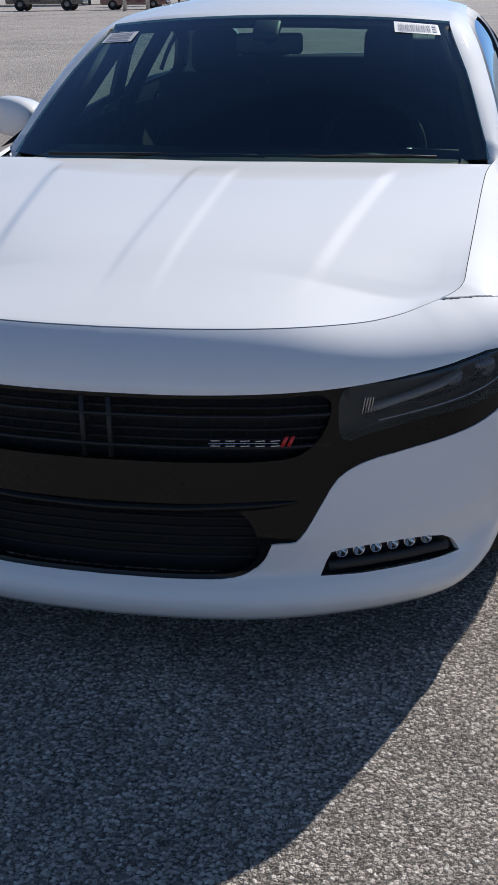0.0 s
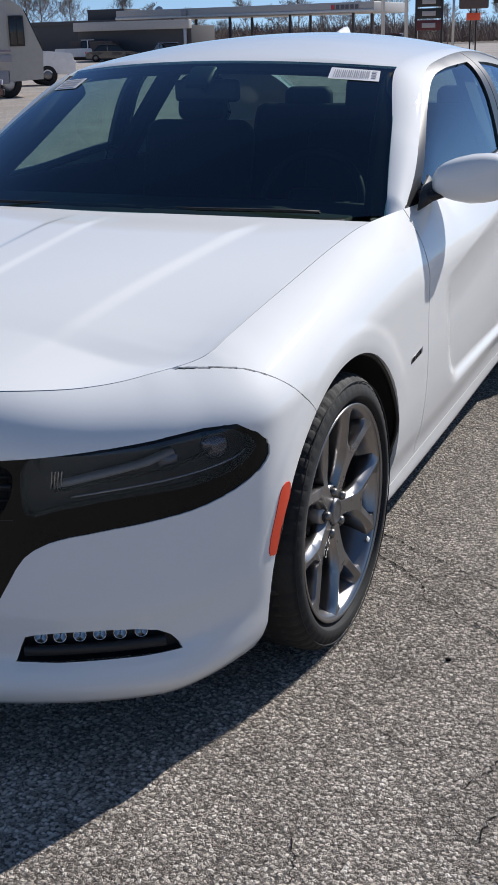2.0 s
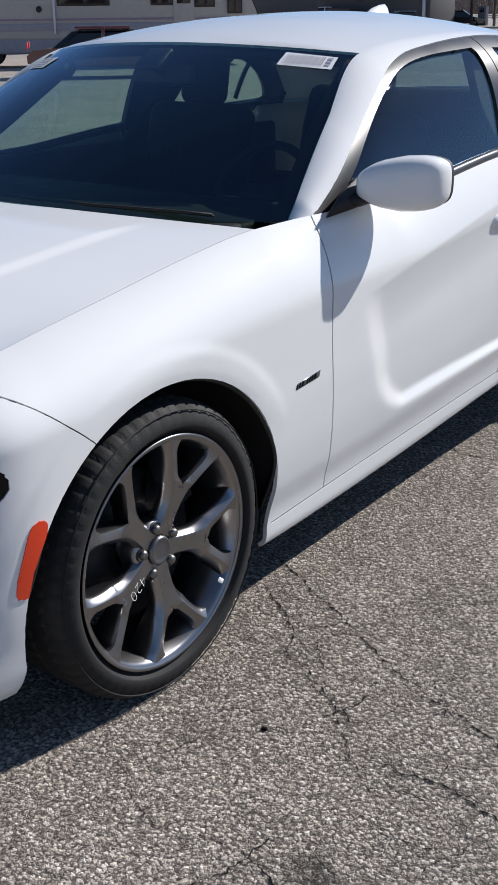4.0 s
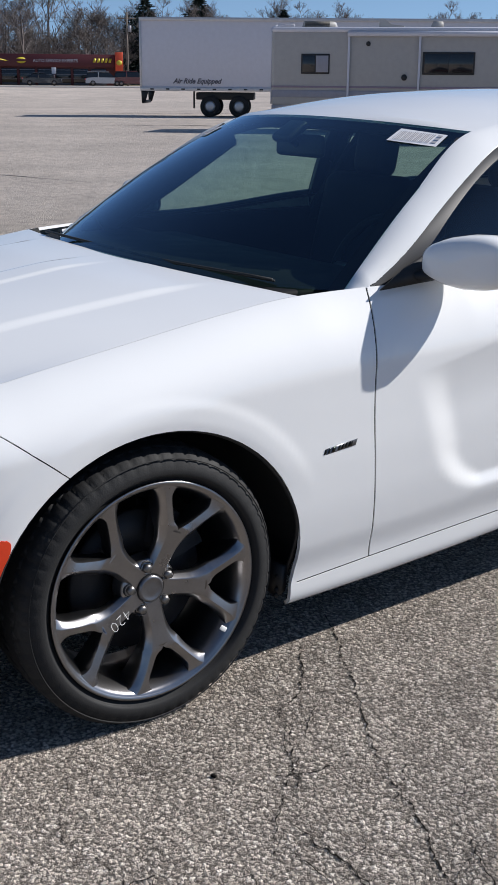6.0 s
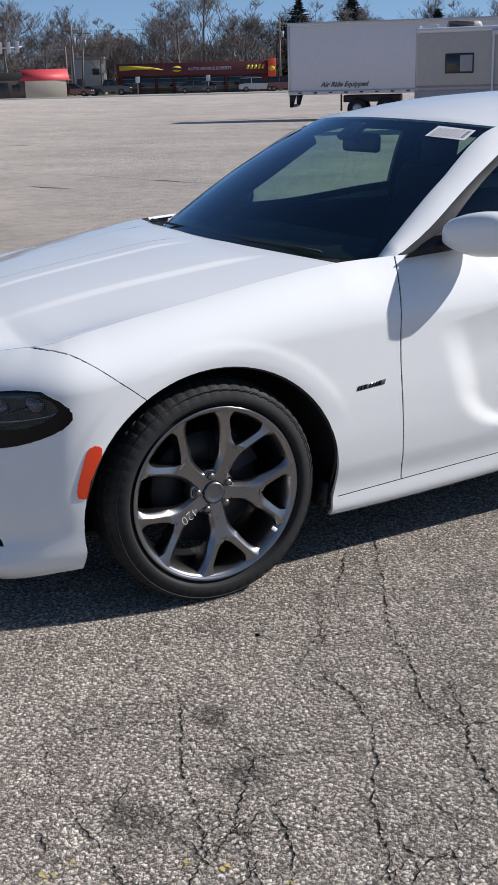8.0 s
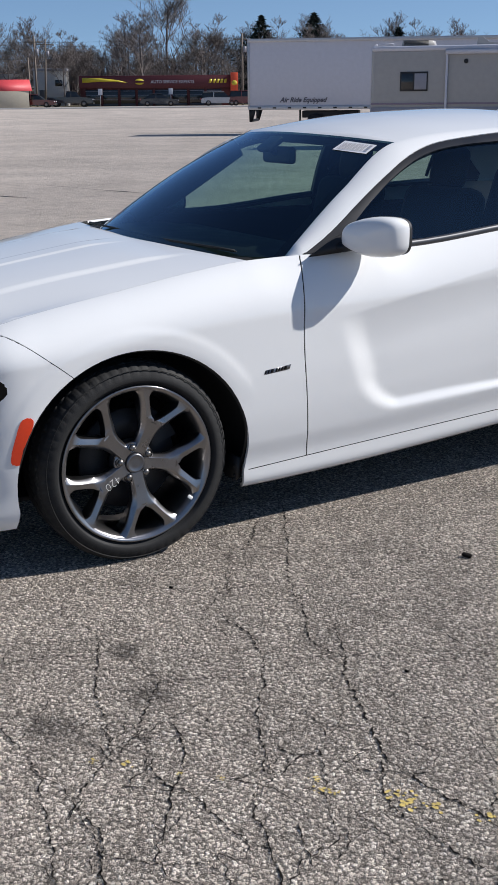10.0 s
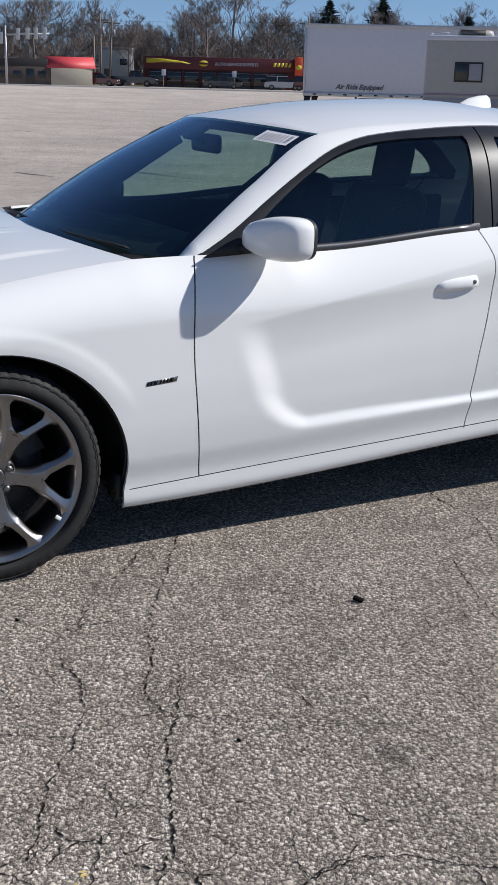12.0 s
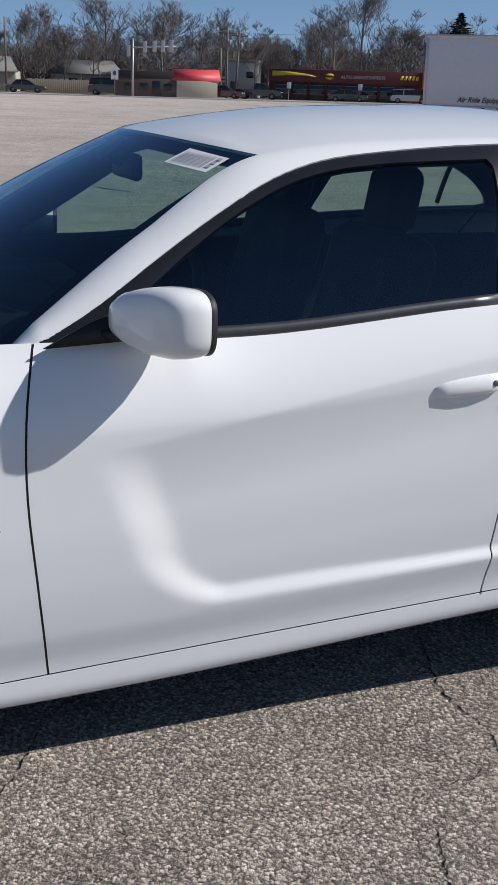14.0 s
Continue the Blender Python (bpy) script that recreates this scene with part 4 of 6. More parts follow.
for f in cab.faces:
    m = f.calc_center_median()
    k = "pillar"
    if inside(m.y, m.z, TRIM_LINE):
        k = "front_glass" if inside(m.y, m.z, GLASS_F) else "back_glass" if inside(m.y, m.z, GLASS_R) else "door_gap" if inside(m.y, m.z, DOOR_GAP) else "frame" if m.y < 1.97 else "frame_back"
    gg.setdefault(k, []).append(f)
cp = {k: extract(cab, v) for k, v in gg.items()}
for v in cp["pillar"].verts:                # the foot of the pillar dips under the wing
    if v.co.y < .74 and v.co.z < 1.07:
        k = min((.74 - v.co.y) / .06, 1)
        v.co.x -= .014 * k
        v.co.z -= .014 * k
cab.free()
for s in (1, -1):
    def use(k):
        b = cp[k].copy()
        return b if s > 0 else flipped(b)
    d1, d2 = doors["front_door" + ("" if s > 0 else "_2")], doors["rear_door" + ("" if s > 0 else "_2")]
    part("roof_pillar", thicken(use("pillar"), .02), PAINT, car, "white roof rail and windscreen pillar")
    part("door_gap_seal", thicken(push(use("door_gap"), .014), .006), BLACK, car, "black rubber gap between the doors")
    part("window_frame", thicken(push(use("frame"), .004), .02), TRIM, d1, "satin black window frame")
    part("window_frame", thicken(push(use("frame_back"), .004), .02), TRIM, d2, "satin black window frame")
    for k, d in (("front_glass", d1), ("back_glass", d2)):
        g = part("window_pane", thicken(push(use(k), .011), .004), SIDE_GLASS, d, "tinted side window")
    bar = [np.array(cab_side(230, 60)[int((2.665 - .66) / 3.06 * 229), j]) for j in range(6, 52, 5)]
    part("division_bar", tube_bm([(s * (q[0] - .010), q[1] + .07 * (q[2] - 1.2), q[2]) for q in bar], .011, 6), TRIM, d2, "slim black bar dividing the rear side window")
    belt = body_side(900, 3)[:, -1]
    belt = belt[(belt[:, 1] > 1.0) & (belt[:, 1] < 2.95)][::10]
    part("belt_moulding", tube_bm([(s * (q[0] - .006), q[1], q[2] + .006) for q in belt[belt[:, 1] < 1.958]], .0125, 8, flat=1.25), BELT, d1, "satin grey belt moulding")
    part("belt_moulding", tube_bm([(s * (q[0] - .006), q[1], q[2] + .006) for q in belt[belt[:, 1] > 1.974]], .0125, 8, flat=1.25), BELT, d2, "satin grey belt moulding")
    # door mirror
    def taper(ex, ez):
        """Slimmer towards the door, falling a little towards the outer end."""
        u = ex / .11
        k = min(max((-.05 - u) / .85, 0), 1) ** 1.3
        return ez * (1 - .20 * k - .16 * max(u - .2, 0)) if ez > 0 else ez * (1 - .52 * k + .10 * u)

    bm = bmesh.new()
    rings = []
    sect = [(.918, .001, .001), (.921, .050, .034), (.931, .078, .054), (.946, .092, .067), (.972, .098, .074), (1.005, .099, .075), (1.031, .098, .073), (1.048, .095, .070)]
    for y, hx, hz in sect:
        ring = []
        for k in range(36):
            a_ = math.tau * k / 36
            c_, s_ = math.cos(a_), math.sin(a_)
            ex = math.copysign(abs(c_) ** .54, c_) * hx
            ez = math.copysign(abs(s_) ** .54, s_) * hz
            ez = taper(ex, ez)
            slant = .55 - .40 * (y - .918) / .130
            ring.append(bm.verts.new((s * ((1.0 if s > 0 else .97) + ex * 1.10 + .03 * (y - .93)), y + slant * ex - .005 + (.08 if s < 0 else 0), 1.107 + ez + .012 * (ex / .11))))
        rings.append(ring)
    for i in range(len(rings) - 1):
        for k in range(36):
            bm.faces.new([rings[i][k], rings[i][(k + 1) % 36], rings[i + 1][(k + 1) % 36], rings[i + 1][k]])
    bm.faces.new(rings[0])
    bmesh.ops.recalc_face_normals(bm, faces=list(bm.faces))
    yo = .08 if s < 0 else 0
    mir = part("door_mirror", bm, PAINT, car, "white door mirror housing")
    def ring_at(q, dy):
        out = []
        for k in range(36):
            a_ = math.tau * k / 36
            c_, s_ = math.cos(a_), math.sin(a_)
            ex = math.copysign(abs(c_) ** .54, c_) * .095 * q
            ez = math.copysign(abs(s_) ** .54, s_) * .070 * q
            ez = taper(ex, ez)
            out.append((s * ((1.0 if s > 0 else .97) + ex * 1.10 + .03 * .138), 1.048 + dy + .15 * ex - .005 + (.08 if s < 0 else 0), 1.107 + ez + .012 * (ex / .11)))
        return out
    for loops, mat_, nm in (((ring_at(1.0, 0), ring_at(1.0, .012), ring_at(.95, .014), ring_at(.93, .0)), BLACK, "bezel"), ((ring_at(.93, .001), ring_at(.5, .001), ring_at(.01, .001)), MIRROR, "mirror_glass")):
        bz = bmesh.new()
        vs = [[bz.verts.new(q) for q in lp] for lp in loops]
        for i in range(len(vs) - 1):
            for k in range(36):
                bz.faces.new([vs[i][k], vs[i][(k + 1) % 36], vs[i + 1][(k + 1) % 36], vs[i + 1][k]])
        bmesh.ops.recalc_face_normals(bz, faces=list(bz.faces))
        part(nm, bz, mat_, mir)
    part("mirror_arm", tube_bm([(s * .855, .88 + yo, 1.06), (s * .90, .915 + yo, 1.062), (s * .94, .945 + yo, 1.075)], [.034, .028, .026], 10, flat=.6), BLACK, mir, "black mirror foot")
    part("mirror_sail", plate_bm([(s * .900, .745, 1.038), (s * .898, .93 + yo, 1.047), (s * .888, .99 + yo, 1.075), (s * .870, .945 + yo, 1.120), (s * .878, .85 + yo, 1.086)], .006, (s, 0, 0)), BLACK, mir)
    # door handles
    for y0, d in ((1.775, d1), (2.66, d2)):
        z0 = .903 + .035 * (y0 - 1.775)
        hb = tube_bm([(s * x, y0 + y, z0 + z) for x, y, z in ((.930, -.100, -.008), (.940, -.092, -.006), (.946, -.06, -.003), (.949, 0, .002), (.948, .05, .006), (.945, .080, .009), (.934, .090, .010))], [.008, .0125, .0145, .0155, .016, .0155, .011], 14, flat=1.55)
        hd = part("door_handle", hb, PAINT, d, "white pull handle")
        part("key_lock", lathe_bm([(s * .0, .008), (s * .003, .008), (s * .004, .006), (s * .004, 0)], 16), SATIN, hd, m=Matrix.Translation((s * .9610, y0 + .066, z0 + .009)))
        cup = lathe_bm([(s * q, r) for q, r in ((.001, .026), (.002, .022), (-.004, .012), (-.006, 0))], 24)
        bmesh.ops.scale(cup, vec=(1, 2.2, 1), verts=cup.verts)
        part("handle_cup", cup, PAINT, hd, m=Matrix.Translation((s * .9440, y0 - .01, z0 - .018)))
    # fender badge: dark slanted strokes on a slim satin plate
    fb = part("fender_badge", plate_bm([(s * .9605, .492, .6235), (s * .9605, .628, .6375), (s * .9605, .634, .6545), (s * .9605, .516, .6425), (s * .9605, .512, .6300), (s * .9605, .494, .6280)], .003, (s, 0, 0)), SATIN, car, "satin and black fender badge, plain strokes")
    for y, w_ in ((.521, .007), (.534, .006), (.549, .012), (.568, .006), (.580, .006), (.592, .006), (.607, .011)):
        z = .6285 + .10 * (y - .52)
        part("badge_stroke", plate_bm([(s * .962, y - w_ / 2, z), (s * .962, y + w_ / 2, z + .0006), (s * .962, y + w_ / 2 + .005, z + .0146), (s * .962, y - w_ / 2 + .005, z + .0140)], .003, (s, 0, 0)), BLACK_GLOSS, fb)
# roof antenna
fin = bmesh.new()
rows = []
for t, hw, h in ((0, .004, .006), (.16, .024, .030), (.4, .034, .054), (.7, .036, .070), (.95, .032, .076), (1.04, .024, .066)):
    y = 2.38 + .19 * t
    rows.append([fin.verts.new((x * hw, y, 1.512 + zz * h - .012 * t)) for x, zz in ((-1, -.2), (-.75, .35), (-.25, .9), (0, 1), (.25, .9), (.75, .35), (1, -.2))])
for i in range(len(rows) - 1):
    for j in range(6):
        fin.faces.new([rows[i][j], rows[i + 1][j], rows[i + 1][j + 1], rows[i][j + 1]])
fin.faces.new(rows[-1])
bmesh.ops.recalc_face_normals(fin, faces=list(fin.faces))
part("roof_antenna", fin, PAINT, car, "white shark-fin antenna")


def on_glass(a_, b_):
    """A place on the windscreen: a across (signed), b up."""
    i, j = abs(a_) * 43, b_ * 43
    i0, j0 = min(int(i), 42), min(int(j), 42)
    fi, fj = i - i0, j - j0
    q = (gp[i0, j0] * (1 - fi) + gp[i0 + 1, j0] * fi) * (1 - fj) + (gp[i0, j0 + 1] * (1 - fi) + gp[i0 + 1, j0 + 1] * fi) * fj
    return Vector((math.copysign(q[0], a_ if a_ else 1), q[1], q[2]))


def glass_patch(name, a0, a1, b0, b1, lift, mat, parent, label="", skew=0.0, n=6):
    bm = bmesh.new()
    up = Vector((0, -.62, .78)) * lift
    vs = [[bm.verts.new(on_glass(a0 + (a1 - a0) * i / n, b0 + (b1 - b0) * j / 2 + skew * (i / n - .5)) + up) for j in range(3)] for i in range(n + 1)]
    for i in range(n):
        for j in range(2):
            bm.faces.new([vs[i][j], vs[i + 1][j], vs[i + 1][j + 1], vs[i][j + 1]])
    return part(name, bm, mat, parent, label)


st = glass_patch("window_sticker", .69, .925, .852, .95, .003, PAPER, ws, "white printed sticker with barcode bars", -.012)
for i in range(18):
    a0 = .712 + .0095 * i
    glass_patch("print_bar", a0, a0 + (.006 if i % 3 else .0035), .868, .934, .005, INK_GREY, st, skew=-.0008, n=1)
for i in range(3):
    glass_patch("print_line", .89, .912, .870 + .024 * i, .884 + .024 * i, .005, INK_GREY, st, n=1)
st2 = glass_patch("window_sticker", -.955, -.755, .79, .885, .003, PAPER, ws, "small white sticker with printed lines", 0.0)
for j in range(3):
    glass_patch("print_line", -.935, -.78, .808 + .026 * j, .822 + .026 * j, .005, INK_GREY, st2, n=3)
# wipers
for pts in (((-.62, .50, 1.058), (-.30, .475, 1.064), (.03, .47, 1.066), (.12, .475, 1.064)), ((-.05, .47, 1.066), (.30, .48, 1.064), (.58, .545, 1.06), (.66, .575, 1.055))):
    w = part("wiper", tube_bm([(x, y - .012, z - .006) for x, y, z in pts], .0048, 6), SEAL, car, "black wiper arm and blade")
    part("blade", tube_bm([(x, y - .004, z - .010) for x, y, z in pts[1:]], .0035, 6), SEAL, w)

# cabin
cabin = part("cabin_tub", box_bm((1.60, 2.75, .04), (0, 1.95, .42), .01), LEATHER, car, "black cabin floor")
part("dashboard", box_bm((1.50, .52, .26), (0, .86, .88), .07, segments=4), LEATHER, cabin)
part("dash_top", box_bm((1.46, .42, .03), (0, .72, 1.012), .012), LEATHER, cabin)
part("centre_console", box_bm((.26, .95, .30), (0, 1.45, .58), .05), LEATHER, cabin)
for s in (1, -1):
    part("door_card", box_bm((.05, 2.2, .50), (s * .845, 1.85, .80), .02), LEATHER, cabin)
part("headliner", mirrored(grid_bm(roof_surface(16, 20) * [.97, 1, 1] + [0, 0, -.045])), HEADLINER, cabin)
for s in (1, -1):
    part("pillar_trim", tube_bm([(s * .770, .79, 1.04), (s * .705, 1.05, 1.215), (s * .64, 1.30, 1.375)], [.05, .058, .05], 10), LEATHER, cabin)
    col = np.array([[(s * (.845 - .19 * (max(z - 1.03, 0) / .40) ** 1.2), y + .42 * (z - 1.08), z) for z in np.linspace(1.0, 1.45, 10)] for y in (1.875, 1.93, 1.985, 2.03)])
    part("pillar_trim", thicken(grid_bm(col, s < 0), .03), LEATHER, cabin)
part("parcel_shelf", box_bm((1.3, .55, .03), (0, 3.35, 1.08), .01), LEATHER, cabin)
part("bulkhead", box_bm((1.5, .04, .62), (0, 3.1, .76), .01), LEATHER, cabin)
for x in (-.37, .37):
    seat = part("front_seat", box_bm((.50, .50, .15), (x, 1.42, .60), .06, segments=3), LEATHER, car, "black leather front seat")
    part("backrest", box_bm((.49, .14, .62), (x, 1.745, .92), .065, segments=4, rot=Matrix.Rotation(radians(-14), 4, "X")), LEATHER, seat)
    part("headrest", box_bm((.20, .10, .19), (x, 1.832, 1.305), .045, segments=4, rot=Matrix.Rotation(radians(-10), 4, "X")), LEATHER, seat)
    for dx in (-.06, .06):
        part("headrest_post", tube_bm([(x + dx, 1.80, 1.16), (x + dx, 1.83, 1.24)], .007, 8), CHROME, seat)
bench = part("rear_seat", box_bm((1.36, .52, .16), (0, 2.62, .62), .06, segments=3), LEATHER, car, "black leather rear bench")
part("backrest", box_bm((1.36, .15, .62), (0, 2.98, .92), .06, segments=3, rot=Matrix.Rotation(radians(-18), 4, "X")), LEATHER, bench)
for x in (-.40, .40):
    part("headrest", box_bm((.25, .10, .13), (x, 3.08, 1.235), .04, segments=3), LEATHER, bench)
sw = part("steering_wheel", tube_bm([(.185 * math.cos(a_), 0, .185 * math.sin(a_)) for a_ in np.linspace(0, math.tau, 40)[:-1]], .015, 8, closed=True), LEATHER, car, "black steering wheel", m=pose(.39, 1.16, .985, -24))
part("wheel_hub", box_bm((.17, .05, .13), (0, -.01, -.01), .03, segments=3), LEATHER, sw)
for a_ in (0, math.pi, -math.pi / 2):
    part("wheel_spoke", tube_bm([(.05 * math.cos(a_), -.005, .05 * math.sin(a_)), (.18 * math.cos(a_), 0, .18 * math.sin(a_))], .013, 6), SATIN, sw)
rm = part("rearview_mirror", box_bm((.25, .035, .075), (0, 1.16, 1.365), .016, segments=3), BLACK, car, "black rear-view mirror")
part("mirror_stem", tube_bm([(0, 1.145, 1.37), (0, 1.10, 1.40)], .014, 8), BLACK, rm)
part("sensor_housing", box_bm((.10, .10, .03), (0, 1.115, 1.412), .012, rot=Matrix.Rotation(radians(32), 4, "X")), BLACK, rm)


# ---- parking lot ----
def rise(x):
    """The lot climbs a little towards the far street."""
    return .7 * float(ramp(-60, -115, x))


gbm = bmesh.new()
gx = [-3000, -1500, -700, -350, -200, -150] + list(range(-130, -44, 5)) + [-30, 0, 30, 100, 400, 1500, 3000]
gy = [-3000, -1500, -600, -250, -100, -50, 0, 50, 100, 150, 250, 600, 1500, 3000]
gv = [[gbm.verts.new((x, y, rise(x))) for y in gy] for x in gx]
for i in range(len(gx) - 1):
    for j in range(len(gy) - 1):
        gbm.faces.new([gv[i][j], gv[i + 1][j], gv[i + 1][j + 1], gv[i][j + 1]])
ground = new("ground", to_mesh("ground", gbm, ASPHALT, False))
tagged(ground, "worn sunlit asphalt parking lot with cracks", "parking lot", kind="structure")
rnd = random.Random(7)


def crack(pts, width=.007, step=.009, jitter=.0055, lift=.0025):
    p = spline(pts, max(4, int(sum(math.dist(a, b) for a, b in zip(pts, pts[1:])) / step)))
    n = len(p)
    left, right = [], []
    drift = 0.0
    bm = bmesh.new()
    for i in range(n):
        d = p[min(i + 1, n - 1)] - p[max(i - 1, 0)]
        d = d / (np.linalg.norm(d) + 1e-9)
        nn = np.array([-d[1], d[0]])
        drift = drift * .62 + rnd.uniform(-jitter, jitter)
        w = width * .52 * (.25 + 1.3 * rnd.random() ** 1.6) * (.25 if i in (0, n - 1) or rnd.random() < .10 else 1) / 2
        c = p[i] + nn * drift
        left.append(bm.verts.new((*(c + nn * w), lift)))
        right.append(bm.verts.new((*(c - nn * w * rnd.uniform(.6, 1.4)), lift)))
    for i in range(n - 1):
        bm.faces.new([right[i], right[i + 1], left[i + 1], left[i]])
    return part("crack", bm, CRACK, ground, smooth=False)


crack([(.70, .76), (.96, .61), (1.09, .54), (1.38, .37), (1.66, .26), (1.84, .18), (1.97, .205)], .010)
crack([(1.97, .205), (2.09, .13), (2.24, .08), (2.44, 0.0), (2.57, -.01), (2.71, .02), (2.83, .04), (3.02, .04), (3.4, .02)], .012)
crack([(1.97, .21), (2.02, .33), (2.11, .37), (2.16, .54), (2.22, .70)], .006)
crack([(1.97, .21), (1.75, .31), (1.70, .33)], .007)
crack([(2.48, -.03), (2.65, -.12), (2.80, -.11), (2.97, -.09), (3.3, -.2)], .009)
crack([(.83, .56), (1.04, .39), (1.10, .28), (1.21, .24), (1.33, .15), (1.43, .04), (1.57, -.08)], .007)
crack([(1.50, .02), (1.71, .03), (1.91, -.04), (2.14, -.19), (2.31, -.27), (2.50, -.41), (2.66, -.45), (3.0, -.6)], .009)
crack([(1.82, -.33), (2.06, -.51), (2.29, -.55), (2.37, -.51), (2.55, -.50), (2.66, -.45)], .008)
crack([(1.5, -.40), (1.82, -.53), (2.10, -.61), (2.26, -.76), (2.44, -.78), (2.8, -.9)], .008)
crack([(1.5, -.78), (1.72, -.82), (2.05, -.80), (2.39, -.88), (2.7, -.95)], .007)
crack([(.50, 1.95), (.63, 1.90), (.87, 1.84), (1.07, 1.85), (1.43, 1.72), (1.59, 1.67), (1.9, 1.60)], .009)
crack([(1.39, 1.52), (1.60, 1.44), (1.81, 1.38), (1.9, 1.36), (2.08, 1.24), (2.27, 1.10), (2.43, 1.06)], .008)
crack([(.6, 2.35), (.71, 2.27), (1.1, 2.02), (1.63, 1.68), (1.86, 1.48), (2.06, 1.31), (2.08, 1.24)], .007)
crack([(2.83, .04), (2.76, .10), (2.67, .27), (2.69, .41), (2.84, .63), (3.0, .9)], .008)
crack([(1.38, .14), (1.2, .24), (1.1, .28)], .005)
crack([(2.44, 0.0), (2.36, -.14), (2.40, -.30), (2.31, -.27)], .005)
crack([(2.1, -.61), (2.06, -.51)], .006)
crack([(1.05, -.30), (1.25, -.42), (1.45, -.38), (1.82, -.53)], .004)
crack([(0.81, 0.54), (0.93, 0.54), (1.01, 0.55)], .006)
crack([(1.04, 0.4), (1.13, 0.49)], .006)
crack([(1.18, 0.23), (1.4, 0.12)], .006)
crack([(1.59, 0.04), (1.74, 0.03), (1.79, 0.02)], .006)
crack([(1.57, -0.15), (1.68, -0.17), (1.76, -0.16)], .006)
crack([(1.81, -0.41), (1.87, -0.24), (1.94, -0.08)], .006)
crack([(2.28, -0.23), (2.35, -0.21), (2.4, -0.13), (2.48, -0.1), (2.53, -0.06)], .0085)
crack([(2.03, -0.4), (2.19, -0.44), (2.29, -0.5), (2.36, -0.56), (2.48, -0.64), (2.56, -0.7)], .0085)
crack([(2.29, -0.51), (2.36, -0.42), (2.38, -0.33)], .006)
crack([(2.26, -0.66), (2.34, -0.54)], .006)
crack([(2.31, -0.77), (2.41, -0.76), (2.48, -0.79), (2.58, -0.84)], .006)
crack([(2.48, -0.79), (2.57, -0.7), (2.64, -0.6), (2.72, -0.58)], .006)
crack([(2.53, -0.05), (2.6, 0.04)], .006)
crack([(2.34, -0.13), (2.54, -0.23), (2.68, -0.3)], .006)
crack([(2.61, -0.35), (2.75, -0.41)], .006)
crack([(2.05, -0.31), (2.13, -0.34)], .006)
crack([(1.96, -0.58), (2.07, -0.59)], .006)


def crack_web(x0, x1, y0, y1, cell, odds, width):
    """Alligator cracking: the joints of uneven blocks, some of them closed."""
    nx, ny = int((x1 - x0) / cell), int((y1 - y0) / cell)
    knot = {(i, j): (x0 + cell * (i + .5 * (j % 2) + rnd.uniform(-.36, .36)), y0 + cell * (j + rnd.uniform(-.36, .36))) for i in range(nx + 1) for j in range(ny + 1)}
    web = bmesh.new()
    for (i, j), p in knot.items():
        for q in (knot.get((i + 1, j)), knot.get((i, j + 1)), knot.get((i + (1 if j % 2 else -1), j + 1)) if rnd.random() < .3 else None):
            # the surface breaks up most where the cars turn in
            near = math.exp(-((p[0] - 2.35) / .75) ** 2 - ((p[1] + .75) / .95) ** 2)
            if q is None or rnd.random() > odds * (.42 + .85 * near):
                continue
            n = max(5, int(math.dist(p, q) / .011))
            d = (q[0] - p[0], q[1] - p[1])
            l_ = math.hypot(*d)
            nn = (-d[1] / l_, d[0] / l_)
            bow, drift, last = rnd.uniform(-.14, .14) * l_, 0.0, None
            grade = width * rnd.uniform(.45, 1.25)
            for k in range(n + 1):
                u = k / n
                drift = drift * .5 + rnd.uniform(-.0075, .0075)
                o = bow * 4 * u * (1 - u) + drift * min(1, 6 * u, 6 * (1 - u))
                w = grade * rnd.uniform(.25, 1.0) / 2 * (.2 if rnd.random() < .12 else 1)
                cx, cy = p[0] + d[0] * u + nn[0] * o, p[1] + d[1] * u + nn[1] * o
                pair = (web.verts.new((cx + nn[0] * w, cy + nn[1] * w, .0024)), web.verts.new((cx - nn[0] * w, cy - nn[1] * w, .0024)))
                if last:
                    web.faces.new([last[1], pair[1], pair[0], last[0]])
                last = pair
    return part("crack_web", web, CRACK, ground, "fine web of alligator cracks", smooth=False)


crack_web(1.15, 3.6, -1.7, 2.4, .15, .30, .0042)
crack_web(1.6, 3.3, -1.6, .35, .085, .16, .0032)


def blotch(x, y, r, mat, name, label, lift=.0032, bits=14, spread=1.0):
    """A broken patch: many small ragged flakes."""
    bm = bmesh.new()
    for i in range(bits):
        a_, q = rnd.uniform(0, math.tau), r * spread * math.sqrt(rnd.random())
        cx, cy, s_ = x + q * math.cos(a_), y + q * math.sin(a_), r * rnd.uniform(.12, .34)
        n = rnd.randint(6, 9)
        bm.faces.new([bm.verts.new((cx + s_ * rnd.uniform(.55, 1.1) * math.cos(k * math.tau / n), cy + s_ * rnd.uniform(.55, 1.1) * math.sin(k * math.tau / n), lift)) for k in range(n)])
        lift += .00003
    return part(name, bm, mat, ground, label, smooth=False)


